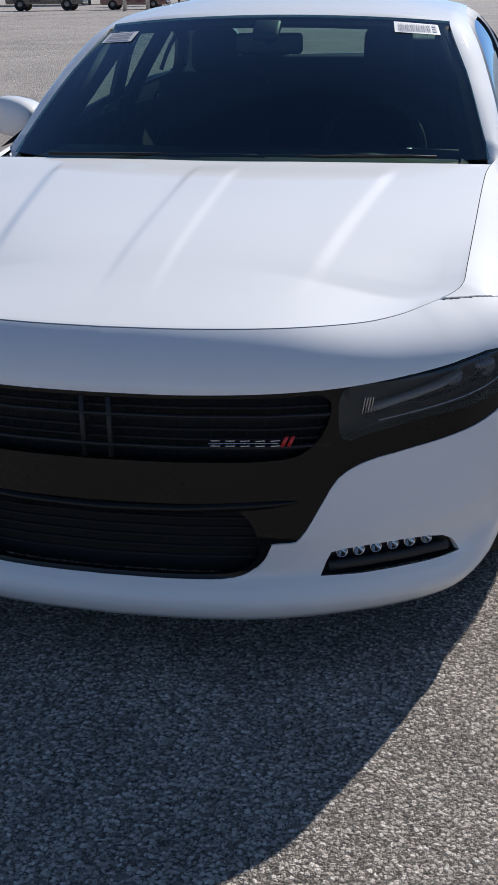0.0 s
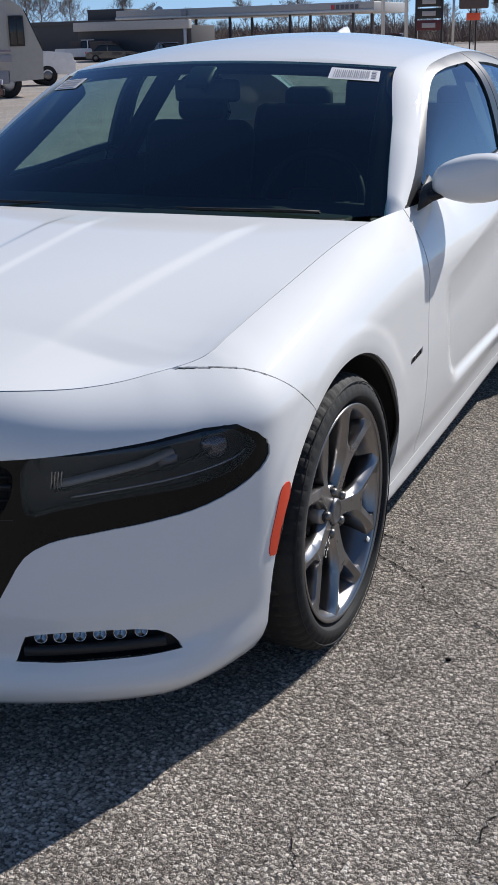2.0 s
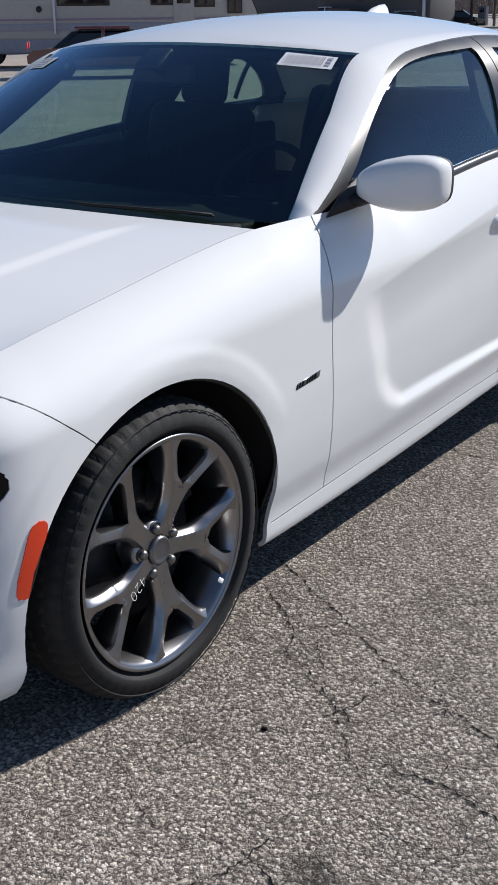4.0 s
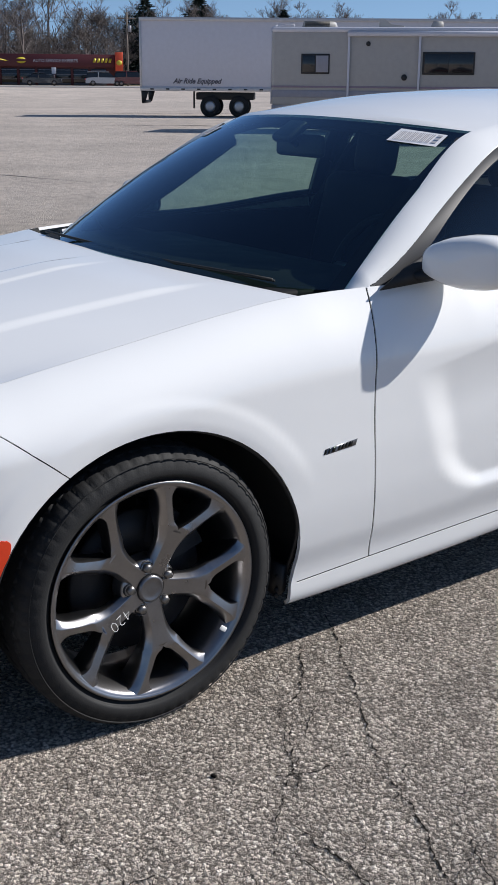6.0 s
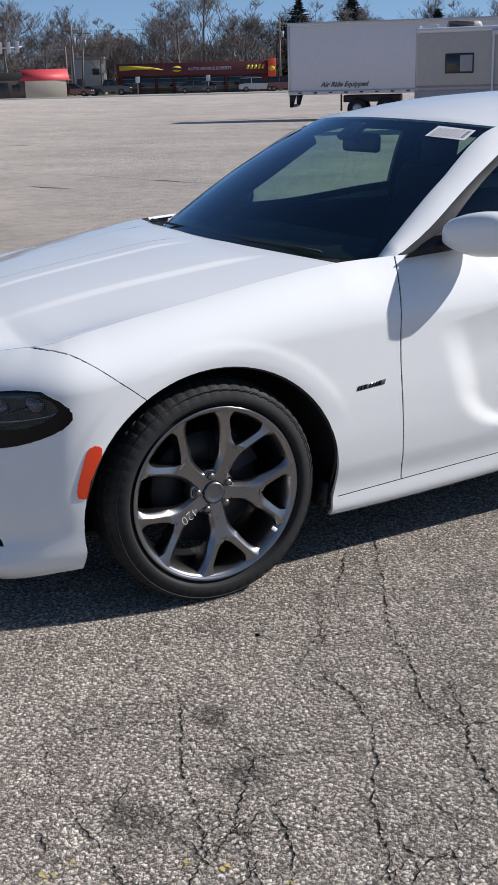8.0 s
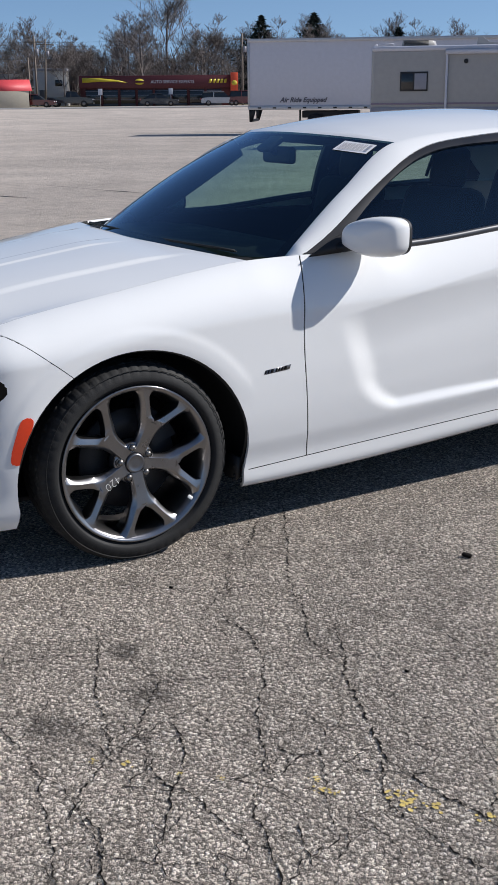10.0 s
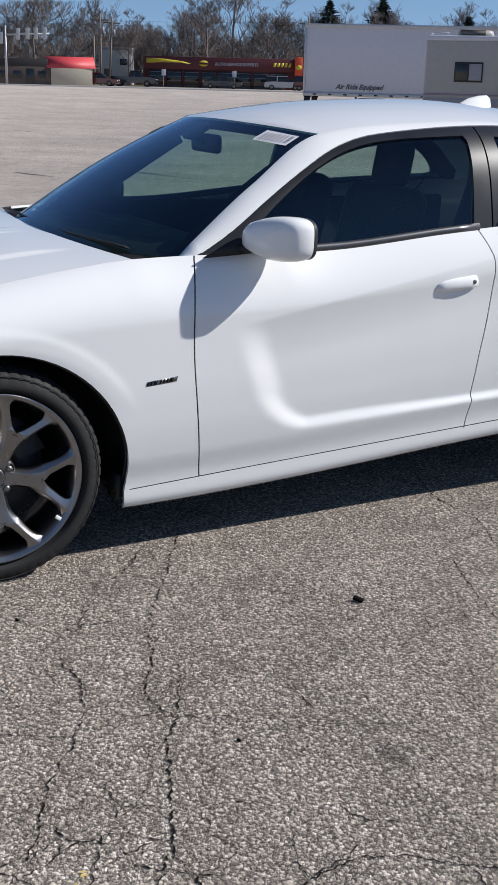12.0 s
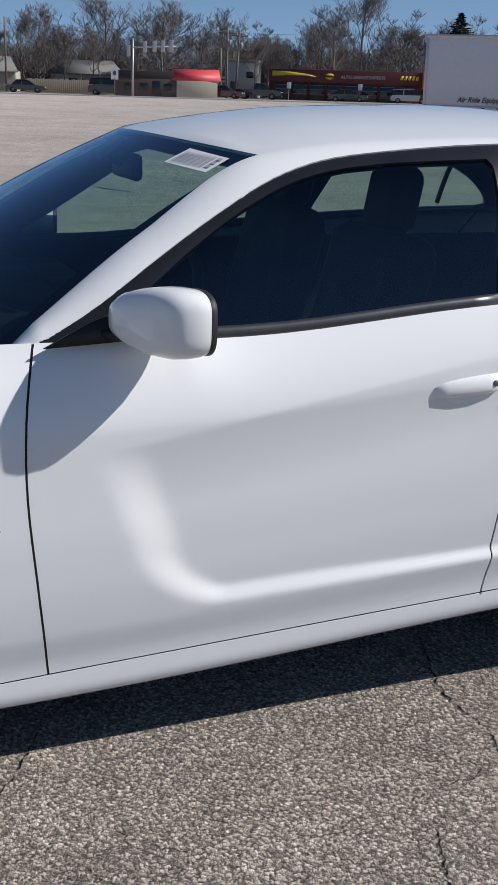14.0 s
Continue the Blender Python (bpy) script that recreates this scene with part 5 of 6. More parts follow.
for x, y, r in ((2.51, -.24, .018), (2.535, -.205, .018), (2.62, -.10, .022), (2.68, -.08, .028), (2.715, -.035, .025), (2.81, .03, .028), (2.97, .26, .032), (3.02, .30, .030), (3.12, .36, .028), (2.01, -.94, .02), (1.99, -.88, .012), (2.12, -.66, .014), (2.18, -.59, .020), (2.47, -.22, .016), (2.64, -.07, .028), (2.35, -.42, .012), (2.28, -.5, .010)):
    blotch(x, y, r, YELLOW, "paint_remnant", "remnant of worn yellow paint", bits=9)
stone = part("stone", box_bm((.036, .020, .013), (0, 0, 0), .005), CRACK, None, m=pose(1.546, 1.028, .009, 4, 8, 35))
tagged(stone, "small dark stone lying on the asphalt", "stone")
for x, y, q in ((1.248, -.021, .009), (2.139, .31, .008)):
    pb = part("pebble", box_bm((q * 1.6, q, q * .8), (0, 0, 0), q * .25), CRACK, None, m=pose(x, y, q * .4 + .001, 0, 0, 20))
    tagged(pb, "dark pebble on the asphalt", "stone")
# tar-filled joints and damp seams far out in the lot
TAR = plain("tar_joint", (.03, .028, .026), rough=.8, vary=.3)
for pts, w in ((((-47.7, 20.8), (-46.5, 24), (-44.9, 29.1), (-43.6, 33)), .55), (((-33.3, 19.0), (-32.9, 20.5), (-32.5, 22.2)), .5), (((-18, 6.1), (-15.6, 6.7), (-13.5, 7.4)), .10), (((-31.5, 8.9), (-29.5, 9.4)), .22), (((-15.8, 4.6), (-14.4, 5.1)), .12),
               (((-30, 34), (-20, 31), (-9, 30)), .12), (((-40, 60), (-24, 58), (-10, 61)), .25)):
    ob = crack(pts, w, step=.5, jitter=.05, lift=.006)
    ob.name = "tar_joint"
    ob.data.materials.clear()
    ob.data.materials.append(TAR)

# ---- distance ----
WHITE = plain("white_siding", (.56, .565, .61), rough=.45, vary=.06)
ALU = plain("weathered_aluminium", (.45, .45, .46), rough=.4, metal=.6, vary=.15)
DARK = plain("dark_window", (.012, .014, .016), rough=.12, vary=.2, spec=.6)
CREAM = plain("cream_fibreglass", (.37, .355, .33), rough=.4, vary=.08)
GREYSTRIPE = plain("grey_stripe", (.27, .27, .30), rough=.45)
MAROON = plain("maroon_brick", (.075, .018, .018), rough=.8, vary=.25, scale=3, fine=40)
MAROON2 = plain("maroon_panel", (.095, .014, .018), rough=.55, vary=.1)
YELLOWP = plain("yellow_panel", (.62, .50, .04), rough=.5)
ORANGE = plain("orange_red_panel", (.72, .09, .03), rough=.45)
BRIGHTRED = plain("red_awning", (.55, .06, .07), rough=.55, vary=.1)
BRICK = plain("dark_brick", (.09, .07, .065), rough=.9, vary=.3, fine=30)
BEIGE = plain("beige_render", (.44, .40, .32), rough=.8, vary=.1)
GREYWALL = plain("grey_block_wall", (.075, .074, .078), rough=.85, vary=.18, fine=20)
FASCIA = plain("pale_fascia", (.40, .39, .38), rough=.5, vary=.12)
ROOFGREY = plain("grey_shingles", (.16, .155, .15), rough=.9, vary=.25)
POLE = plain("weathered_wood_pole", (.17, .14, .115), rough=.9, vary=.25, fine=30)
GALV = plain("galvanised_steel", (.42, .43, .44), rough=.45, metal=.7, vary=.15)
BARK = plain("bare_bark", (.165, .140, .130), rough=.95, vary=.3, scale=1.5, fine=20)
NEEDLE = plain("spruce_needles", (.016, .026, .018), rough=.9, vary=.4, scale=2, fine=30)
FENCE = plain("weathered_fence", (.28, .22, .17), rough=.9, vary=.25)
SCRUB = plain("leafless_scrub", (.125, .098, .092), rough=1.0, vary=.4, scale=1.0, fine=12)
GRASS = plain("dormant_grass", (.17, .14, .075), rough=1.0, vary=.3, scale=.5, fine=8)
ROADM = plain("far_road", (.10, .095, .09), rough=.9, vary=.15, scale=.2, fine=3)


def facing(x, y, deg):
    """A pose whose local x runs along the front and local -y faces the viewer's side."""
    return pose(x, y, rise(x), 0, 0, deg)


def heading(a, b):
    return math.degrees(math.atan2(b[1] - a[1], b[0] - a[0]))


def tyre_set(parent, spots, r=.5, w=.28, mat=TYRE, hubmat=GALV):
    for x, y in spots:
        wl = part("wheel", lathe_bm([(-w / 2, r * .55), (-w / 2, r * .9), (-w * .35, r), (w * .35, r), (w / 2, r * .9), (w / 2, r * .55)], 28, "Y"), mat, parent, m=Matrix.Translation((x, y, r)))
        part("hub", lathe_bm([(-w / 2 - .01, 0), (-w / 2 - .01, r * .3), (-w / 2 + .03, r * .56), (w / 2 - .03, r * .56), (w / 2 + .01, r * .3), (w / 2 + .01, 0)], 20, "Y"), hubmat, wl)


# box trailer
a, b = (-41.95, 24.75), (-32.15, 37.45)
tr = thing("box_trailer", "white semi-trailer with dark lettering, parked on the lot", "trailer", m=facing(*a, heading(a, b)) @ Matrix.Diagonal((.96, .96, 1, 1)))
part("box", box_bm((16.0, 2.55, 2.94), (8.0, 1.28, 2.58), .03), WHITE, tr)
part("roof_rail", box_bm((16.05, .08, .14), (8.0, -.03, 4.0), .01), ALU, tr)
part("bottom_rail", box_bm((16.05, .08, .16), (8.0, -.03, 1.16), .01), ALU, tr)
part("rear_frame", box_bm((.10, 2.6, 2.9), (.0, 1.28, 2.62), .01), ALU, tr)
for i in range(22):
    part("marker", box_bm((.16, .02, .06), (.5 + .7 * i, -.075, 1.16), .005), DARK, tr)
tyre_set(tr, [(x, y) for x in (3.1, 4.4) for y in (.25, 2.3)], .45, .5)
part("axle_frame", box_bm((2.6, 2.0, .3), (3.75, 1.28, .88), .03), BLACK, tr)
part("bumper_guard", plate_bm([(.0, 0, 1.16), (.35, 0, 1.16), (.18, 0, .62), (.02, 0, .58)], .08, (0, 1, 0)), BLACK, tr)
part("bumper_guard", plate_bm([(.0, 2.4, 1.16), (.35, 2.4, 1.16), (.18, 2.4, .62), (.02, 2.4, .58)], .08, (0, 1, 0)), BLACK, tr)
part("bumper_bar", box_bm((.1, 2.5, .12), (.08, 1.28, .62), .01), BLACK, tr)
part("mud_flap", box_bm((.03, .6, .7), (2.35, .4, .72), .005), BLACK, tr)
for x in (13.0, ):
    for y in (.4, 2.1):
        part("landing_leg", box_bm((.14, .14, 1.15), (x, y, .60), .01), ALU, tr)
tb = text_bm("Air Ride Equipped", .29, .35, thin=-.009)
part("lettering", tb, INK, tr, "dark italic lettering", smooth=False, m=Matrix.Translation((1.45, -.016, 1.40)) @ Matrix.Rotation(radians(90), 4, "X"))

# motorhome
a, b = (-27.25, 20.95), (-19.85, 28.35)
rv = thing("motorhome", "cream motorhome with grey stripes and a rolled awning", "motorhome", m=facing(*a, heading(a, b)) @ Matrix.Diagonal((.98, 1, 1.06, 1)))
part("body", box_bm((10.0, 2.45, 2.12), (5.0, 1.23, 1.80), .10, segments=3), CREAM, rv)
part("roof_cap", box_bm((10.1, 2.5, .15), (5.05, 1.23, 2.88), .07, segments=3), WHITE, rv)
part("skirt", box_bm((9.9, 2.4, .42), (4.95, 1.23, .60), .05), GREYSTRIPE, rv)
part("stripe", box_bm((9.98, .02, .20), (5.0, -.012, 1.10), .004), GREYSTRIPE, rv)
part("stripe", box_bm((9.98, .02, .05), (5.0, -.013, 1.30), .004), plain("mauve_stripe", (.26, .20, .25), .5), rv)
cabp = plate_bm([(9.9, .02, .45), (10.95, .02, .50), (11.0, .02, 1.25), (10.45, .02, 2.45), (9.9, .02, 2.82)], 2.42, (0, 1, 0))
part("cab", sharp(cabp), CREAM, rv)
part("windscreen", plate_bm([(10.98, .12, 1.36), (10.98, 2.34, 1.36), (10.50, 2.30, 2.4), (10.50, .16, 2.4)], .03, (1, 0, .3)), DARK, rv)
for x0, x1, z0, z1 in ((.95, 1.85, 1.66, 2.22), (4.75, 6.35, 1.66, 2.28), (7.60, 8.30, 1.66, 2.28), (8.95, 9.6, 1.60, 2.28), (9.98, 10.45, 1.42, 2.25)):
    w_ = part("window", box_bm((x1 - x0, .03, z1 - z0), ((x0 + x1) / 2, -.015, (z0 + z1) / 2), .012), BLACK, rv, "black-framed window")
    part("pane", box_bm(((x1 - x0) / 2 - .06, .03, z1 - z0 - .10), (x0 + (x1 - x0) * .27, -.022, (z0 + z1) / 2), .004), DARK, w_)
    part("pane", box_bm(((x1 - x0) / 2 - .06, .03, z1 - z0 - .10), (x0 + (x1 - x0) * .74, -.019, (z0 + z1) / 2), .004), GREYSTRIPE if x0 < 2 else DARK, w_)
part("door", box_bm((.66, .03, 1.9), (8.62, -.012, 1.50), .02), CREAM, rv)
part("door_window", box_bm((.42, .03, .60), (8.62, -.026, 2.0), .01), DARK, rv)
for x in (2.45, 4.65):
    part("awning_arm", box_bm((.07, .06, 1.9), (x, -.05, 1.86), .01), WHITE, rv)
part("awning_roll", tube_bm([(2.4, -.07, 2.77), (9.6, -.07, 2.77)], .075, 10), WHITE, rv)
part("vent", lathe_bm([(-.02, 0), (-.02, .08), (0, .09)], 12, "Y"), BLACK, rv, m=Matrix.Translation((4.2, -.02, 1.58)))
part("vent", lathe_bm([(-.02, 0), (-.02, .06), (0, .07)], 12, "Y"), BLACK, rv, m=Matrix.Translation((3.05, -.02, 2.5)))
ac = part("air_conditioner", sharp(plate_bm([(.85, .7, 2.94), (1.95, .7, 2.94), (1.88, .7, 3.13), (.92, .7, 3.16)], .8, (0, 1, 0))), CREAM, rv)
for i in range(5):
    part("louvre", box_bm((.8, .02, .02), (1.35, .69, 2.98 + .035 * i), .003), BLACK, ac)
part("roof_vent", sharp(plate_bm([(3.3, .8, 2.94), (4.1, .8, 2.94), (4.1, .8, 3.02), (3.7, .8, 3.06), (3.45, .8, 3.22), (3.32, .8, 3.20)], .5, (0, 1, 0))), CREAM, rv)
part("roof_vent", sharp(plate_bm([(4.9, .8, 2.94), (5.35, .8, 2.94), (5.3, .8, 3.14), (5.0, .8, 3.16)], .5, (0, 1, 0))), CREAM, rv)
part("roof_rack", tube_bm([(.2, .1, 2.94), (.2, .1, 3.02), (.7, .1, 3.02), (.7, .1, 2.94)], .02, 6), WHITE, rv)
part("ladder", tube_bm([(-.08, .5, .8), (-.08, .5, 2.95), (.1, .5, 3.02)], .025, 6), WHITE, rv)
tyre_set(rv, [(2.6, .2), (2.6, 2.25), (9.85, .2), (9.85, 2.25)], .42, .26)


def far_car(x, y, deg, mat, name="parked_car", label="parked car", tall=1.45, length=4.6, pickup=False, kind=0):
    """A parked vehicle some way off: body, cabin glass, wheels, lamps."""
    cr = thing(name, label, "car" if not pickup else "pickup", m=facing(x, y, deg))
    L, H = length, tall
    belt = H * .62
    side_ = [(0.02, .32), (0.0, .62), (.12, belt * .92), (L * .20, belt), (L * .80, belt * .97), (L * .97, belt * .84), (L, .55), (L - .03, .30)]
    if pickup:
        side_ = [(0.0, .45), (0, belt), (L * .40, belt), (L * .80, belt), (L * .98, belt * .92), (L, .7), (L - .03, .40)]
    bm = plate_bm([(q, -.88, z) for q, z in side_], 1.76, (0, 1, 0))
    bmesh.ops.bevel(bm, geom=list(bm.edges), offset=.06, segments=2, affect="EDGES")
    part("body", sharp(bm), mat, cr)
    cabin_ = [(L * .14, belt - .02), (L * .27, H - .02), (L * .56, H), (L * .76, belt - .04)]
    if pickup:
        cabin_ = [(L * .40, belt - .02), (L * .42, H), (L * .62, H), (L * .74, belt - .03)]
    if kind == 1:
        cabin_ = [(L * .02, belt - .02), (L * .06, H - .04), (L * .60, H), (L * .76, belt - .04)]
    gl = bmesh.new()
    lo = [(q, -.80 + (.10 if z > belt else 0), z) for q, z in cabin_]
    hi = [(q, .80 - (.10 if z > belt else 0), z) for q, z in cabin_]
    va, vb = [gl.verts.new(q) for q in lo], [gl.verts.new(q) for q in hi]
    for i in range(4):
        gl.faces.new([va[i], va[(i + 1) % 4], vb[(i + 1) % 4], vb[i]])
    gl.faces.new(va)
    gl.faces.new(vb)
    bmesh.ops.recalc_face_normals(gl, faces=list(gl.faces))
    bmesh.ops.bevel(gl, geom=[e for e in gl.edges if max(v.co.z for v in e.verts) > belt], offset=.12, segments=3, affect="EDGES")
    part("glass", sharp(gl), DARK, cr)
    q1, q2 = cabin_[1], cabin_[2]
    part("roof", box_bm((q2[0] - q1[0] + .05, 1.36, .07), ((q1[0] + q2[0]) / 2, 0, H - .01), .033, segments=3), mat, cr)
    for q in (cabin_[1][0] * .5 + cabin_[2][0] * .5,):
        part("pillar", box_bm((.09, 1.60, H - belt), (q, 0, (H + belt) / 2), .01), mat, cr)
    tyre_set(cr, [(L * .19, -.78), (L * .19, .78), (L * .80, -.78), (L * .80, .78)], .33 if not pickup else .39, .22, hubmat=STEEL)
    for yy in (-.65, .65):
        part("headlamp", box_bm((.05, .34, .13), (L - .02, yy, .66 if not pickup else .85), .02), WHITE, cr)
        part("tail_lamp", box_bm((.05, .30, .16), (.02, yy, .80), .02), BRIGHTRED, cr)
    part("bumper", box_bm((.08, 1.6, .16), (L, 0, .42), .03), BLACK, cr)
    return cr


DARKCAR = plain("dark_car_paint", (.015, .016, .02), rough=.25, coat=1.0, vary=.05)
SILVER = plain("silver_car_paint", (.36, .37, .39), rough=.3, metal=.5, coat=1.0, vary=.04)
MAROONCAR = plain("maroon_car_paint", (.10, .012, .012), rough=.25, coat=1.0, vary=.05)
BLUECAR = plain("slate_blue_car_paint", (.11, .14, .19), rough=.3, metal=.4, coat=1.0, vary=.05)
REDCAR = plain("red_car_paint", (.085, .008, .010), rough=.25, coat=1.0, vary=.05)
far_car(-131.5, 30.2, 68, DARKCAR, label="black van parked by the low building", tall=1.9, kind=1)
far_car(-128.6, 43.0, 60, MAROONCAR, label="dark red car beside the red-roofed building")
far_car(-131.5, 48.0, 62, DARKCAR, "pickup_truck", "black pickup parked near the shop", 1.8, 5.4, True)
far_car(-127.2, 58.0, 65, DARKCAR, label="dark car in front of the maroon shop")
far_car(-123.9, 64.5, 65, SILVER, label="white car at the shop corner", tall=1.6, kind=1)
far_car(-122.5, 67.5, 65, MAROONCAR, label="dark suv near the shop corner", tall=1.7, kind=1)
far_car(-139, 22.0, 75, DARKCAR, label="dark car by the wooden fence")
far_car(-59.8, 88.6, 30, plain("white_truck_paint", (.7, .7, .7), .3, coat=1.0), "pickup_truck", "white pickup beside the grey building", 1.85, 5.6, True)
far_car(-55.2, 86.4, 28, DARKCAR, label="black sedan with sun glinting on it")
far_car(-44.7, 83.4, 140, BLUECAR, label="slate-blue sedan by the dark wall")
far_car(-29, 129, 12, DARKCAR, label="dark car at the road side")
far_car(-20, 135, 10, SILVER, label="silver car at the road side")
far_car(-29.4, 34.6, 45, plain("white_van_paint", (.68, .68, .69), .3, coat=1.0), "delivery_truck", "white truck nose showing behind the motorhome", 2.1, 5.8, True)
far_car(-20.4, 19.6, 45, REDCAR, label="dark red sedan parked in front of the motorhome", tall=1.22)
far_car(-52.2, 101.3, 20, DARKCAR, label="black car near the fuel canopy")
far_car(-33.5, 77, 6, DARKCAR, "pickup_truck", "dark pickup near the fuel pumps", 1.8, 5.4, True)
far_car(-27.0, 78, 6, MAROONCAR, label="dark red suv near the fuel pumps", tall=1.7, kind=1)

# maroon shop
a, b = (-135.7, 53.8), (-127.6, 71.05)
sh = thing("repair_shop", "long low maroon repair shop with a yellow swoosh and glazed bays", "shop", m=facing(*a, heading(a, b)) @ Matrix.Diagonal((1, 1, .84, 1)))
part("wall", box_bm((19.0, 9, 4.1), (9.5, 4.6, 2.05), .02), MAROON, sh)
part("fascia", box_bm((19.2, .25, 1.75), (9.5, -.05, 3.45), .02), MAROON2, sh)
sw_ = [(0.3, 3.35), (.3, 4.05), (2.5, 3.98), (4.6, 3.72), (5.9, 3.34), (4.2, 3.48), (2.4, 3.5), (1.2, 3.40)]
part("swoosh", plate_bm([(x, -.18, z) for x, z in sw_], .04, (0, 1, 0)), YELLOWP, sh, "yellow swoosh")
ov = part("emblem", lathe_bm([(0, .52), (-.05, .5), (-.06, 0)], 24, "Y"), YELLOWP, sh, "oval emblem, plain", m=Matrix.Translation((7.35, -.18, 3.45)) @ Matrix.Diagonal((1.15, 1, .82, 1)))
part("emblem_bar", box_bm((1.2, .04, .3), (7.35, -.26, 3.45), .01), MAROON2, sh)
part("lettering", text_bm("AUTO SERVICE EXPERTS", .62), WHITE, sh, "white lettering", smooth=False, m=Matrix.Translation((8.75, -.19, 3.22)) @ Matrix.Rotation(radians(90), 4, "X") @ Matrix.Diagonal((.80, 1, 1, 1)))
for i in range(5):
    part("name_bar", plate_bm([(15.95 + .47 * i, -.19, 3.22), (16.25 + .47 * i, -.19, 3.22), (16.37 + .47 * i, -.19, 3.78), (16.07 + .47 * i, -.19, 3.78)], .03, (0, 1, 0)), YELLOWP, sh, "yellow name sign, plain bars")
sg = part("sign_box", box_bm((.9, .9, 2.6), (19.1, -.5, 3.35), .03), ORANGE, sh, "orange-red sign box")
part("sign_disc", lathe_bm([(0, .36), (-.05, .34), (-.05, 0)], 20, "Y"), YELLOWP, sg, m=Matrix.Translation((19.1, -.96, 3.2)))
part("sign_panel", box_bm((.7, .1, .7), (19.2, -.7, 1.65), .02), BEIGE, sg)
for i in range(8):
    x0 = .6 + 2.15 * i
    bay = part("bay_window", box_bm((1.85, .08, 2.15), (x0 + .95, .06, 1.25), .01), DARK, sh, "glazed bay")
    part("pier", box_bm((.28, .2, 2.6), (x0 - .1, -.02, 1.3), .01), MAROON, sh)
    for j in range(4):
        part("bar", box_bm((1.85, .04, .04), (x0 + .95, .0, .35 + .6 * j), .004), GREYSTRIPE, bay)
    part("base", box_bm((1.85, .05, .35), (x0 + .95, -.01, .2), .004), GREYWALL, bay)
for x in (5.1, 13.6):
    sp = thing("sign_post", "small white sign on a post by the shop", "sign", m=facing(-128.9 + .39 * (x - 9) + 1, 61.4 + .91 * (x - 9) - 4, heading(a, b)))
    part("post", tube_bm([(0, 0, 0), (0, 0, 1.9)], .04, 6), GALV, sp)
    part("plate", box_bm((.5, .04, .7), (0, -.03, 1.7), .01), WHITE, sp)
# low diner with a red awning roof
a, b = (-129.2, 32.7), (-126.2, 43.1)
dn = thing("low_building", "low dark brick building with a red awning roof at one end", "building", m=facing(*a, heading(a, b)) @ Matrix.Diagonal((1, 1, .84, 1)))
part("wall", box_bm((10.8, 7, 2.3), (5.4, 3.6, 1.15), .02), BRICK, dn)
part("flat_roof", box_bm((6.8, 7.2, 1.0), (3.2, 3.6, 2.80), .03), plain("black_awning", (.02, .018, .02), .7), dn)
part("beige_wall", box_bm((4.6, .12, 2.2), (9.2, -.05, 1.10), .01), BEIGE, dn)
aw = sharp(plate_bm([(6.4, -.15, 2.2), (11.9, -.15, 2.2), (11.7, .7, 3.65), (6.4, .7, 3.65)], .1, (0, .3, -.3)))
part("awning", aw, BRIGHTRED, dn, "red sloping awning")
for x in (1.5, 3.2, 5.9):
    part("window", box_bm((.9, .06, .9), (x, .02, 1.25), .01), DARK, dn)
part("door", box_bm((.9, .06, 2.0), (4.6, .02, 1.0), .01), DARK, dn)
rs = thing("round_top_sign", "white round-topped sign on a post", "sign", m=facing(-127.8, 32.3, 75) @ Matrix.Diagonal((.62, .62, .86, 1)))
part("post", tube_bm([(0, 0, 0), (0, 0, 2.2)], .07, 8), POLE, rs)
part("board", sharp(plate_bm([(-.65, 0, 2.0), (.65, 0, 2.0), (.65, 0, 3.1), (.45, 0, 3.4), (0, 0, 3.5), (-.45, 0, 3.4), (-.65, 0, 3.1)], .12, (0, 1, 0))), WHITE, rs)
part("emblem", lathe_bm([(-.02, .3), (-.03, 0)], 16, "Y"), GREYWALL, rs, m=Matrix.Translation((0, 0, 2.8)))
ms = thing("signal_mast", "galvanised traffic signal mast with four signal heads seen from behind", "traffic light", m=facing(-122.5, 33.0, 74))
part("mast", tube_bm([(0, 0, 0), (0, 0, 5.9)], [.14, .10], 10), GALV, ms)
part("arm", tube_bm([(0, 0, 5.0), (4.6, 0, 5.25)], [.10, .06], 8), GALV, ms)
for x in (-.45, 1.3, 2.3, 3.2, 4.1):
    hd = part("signal_head", box_bm((.42, .25, 1.15), (x, .05, 5.05 + .05 * max(x, 0) - (.4 if x < 0 else 0)), .03), GALV, ms)
    part("visor", box_bm((.30, .2, .9), (x, .25, 5.05 + .05 * max(x, 0) - (.4 if x < 0 else 0)), .03), BLACK, hd)


def utility_pole(x, y, h, lean=0.0, arm=True):
    p_ = thing("utility_pole", "weathered wooden utility pole", "pole", "utility poles", m=pose(x, y, rise(x), 0, lean, 70))
    part("shaft", tube_bm([(0, 0, 0), (0, 0, h)], [.14, .10], 8), POLE, p_)
    if arm:
        part("crossarm", box_bm((2.2, .12, .14), (0, 0, h - .7), .01), POLE, p_)
        part("transformer", tube_bm([(.3, -.2, h - 2.2), (.3, -.2, h - 1.5)], .19, 10), GREYSTRIPE, p_)
    return p_


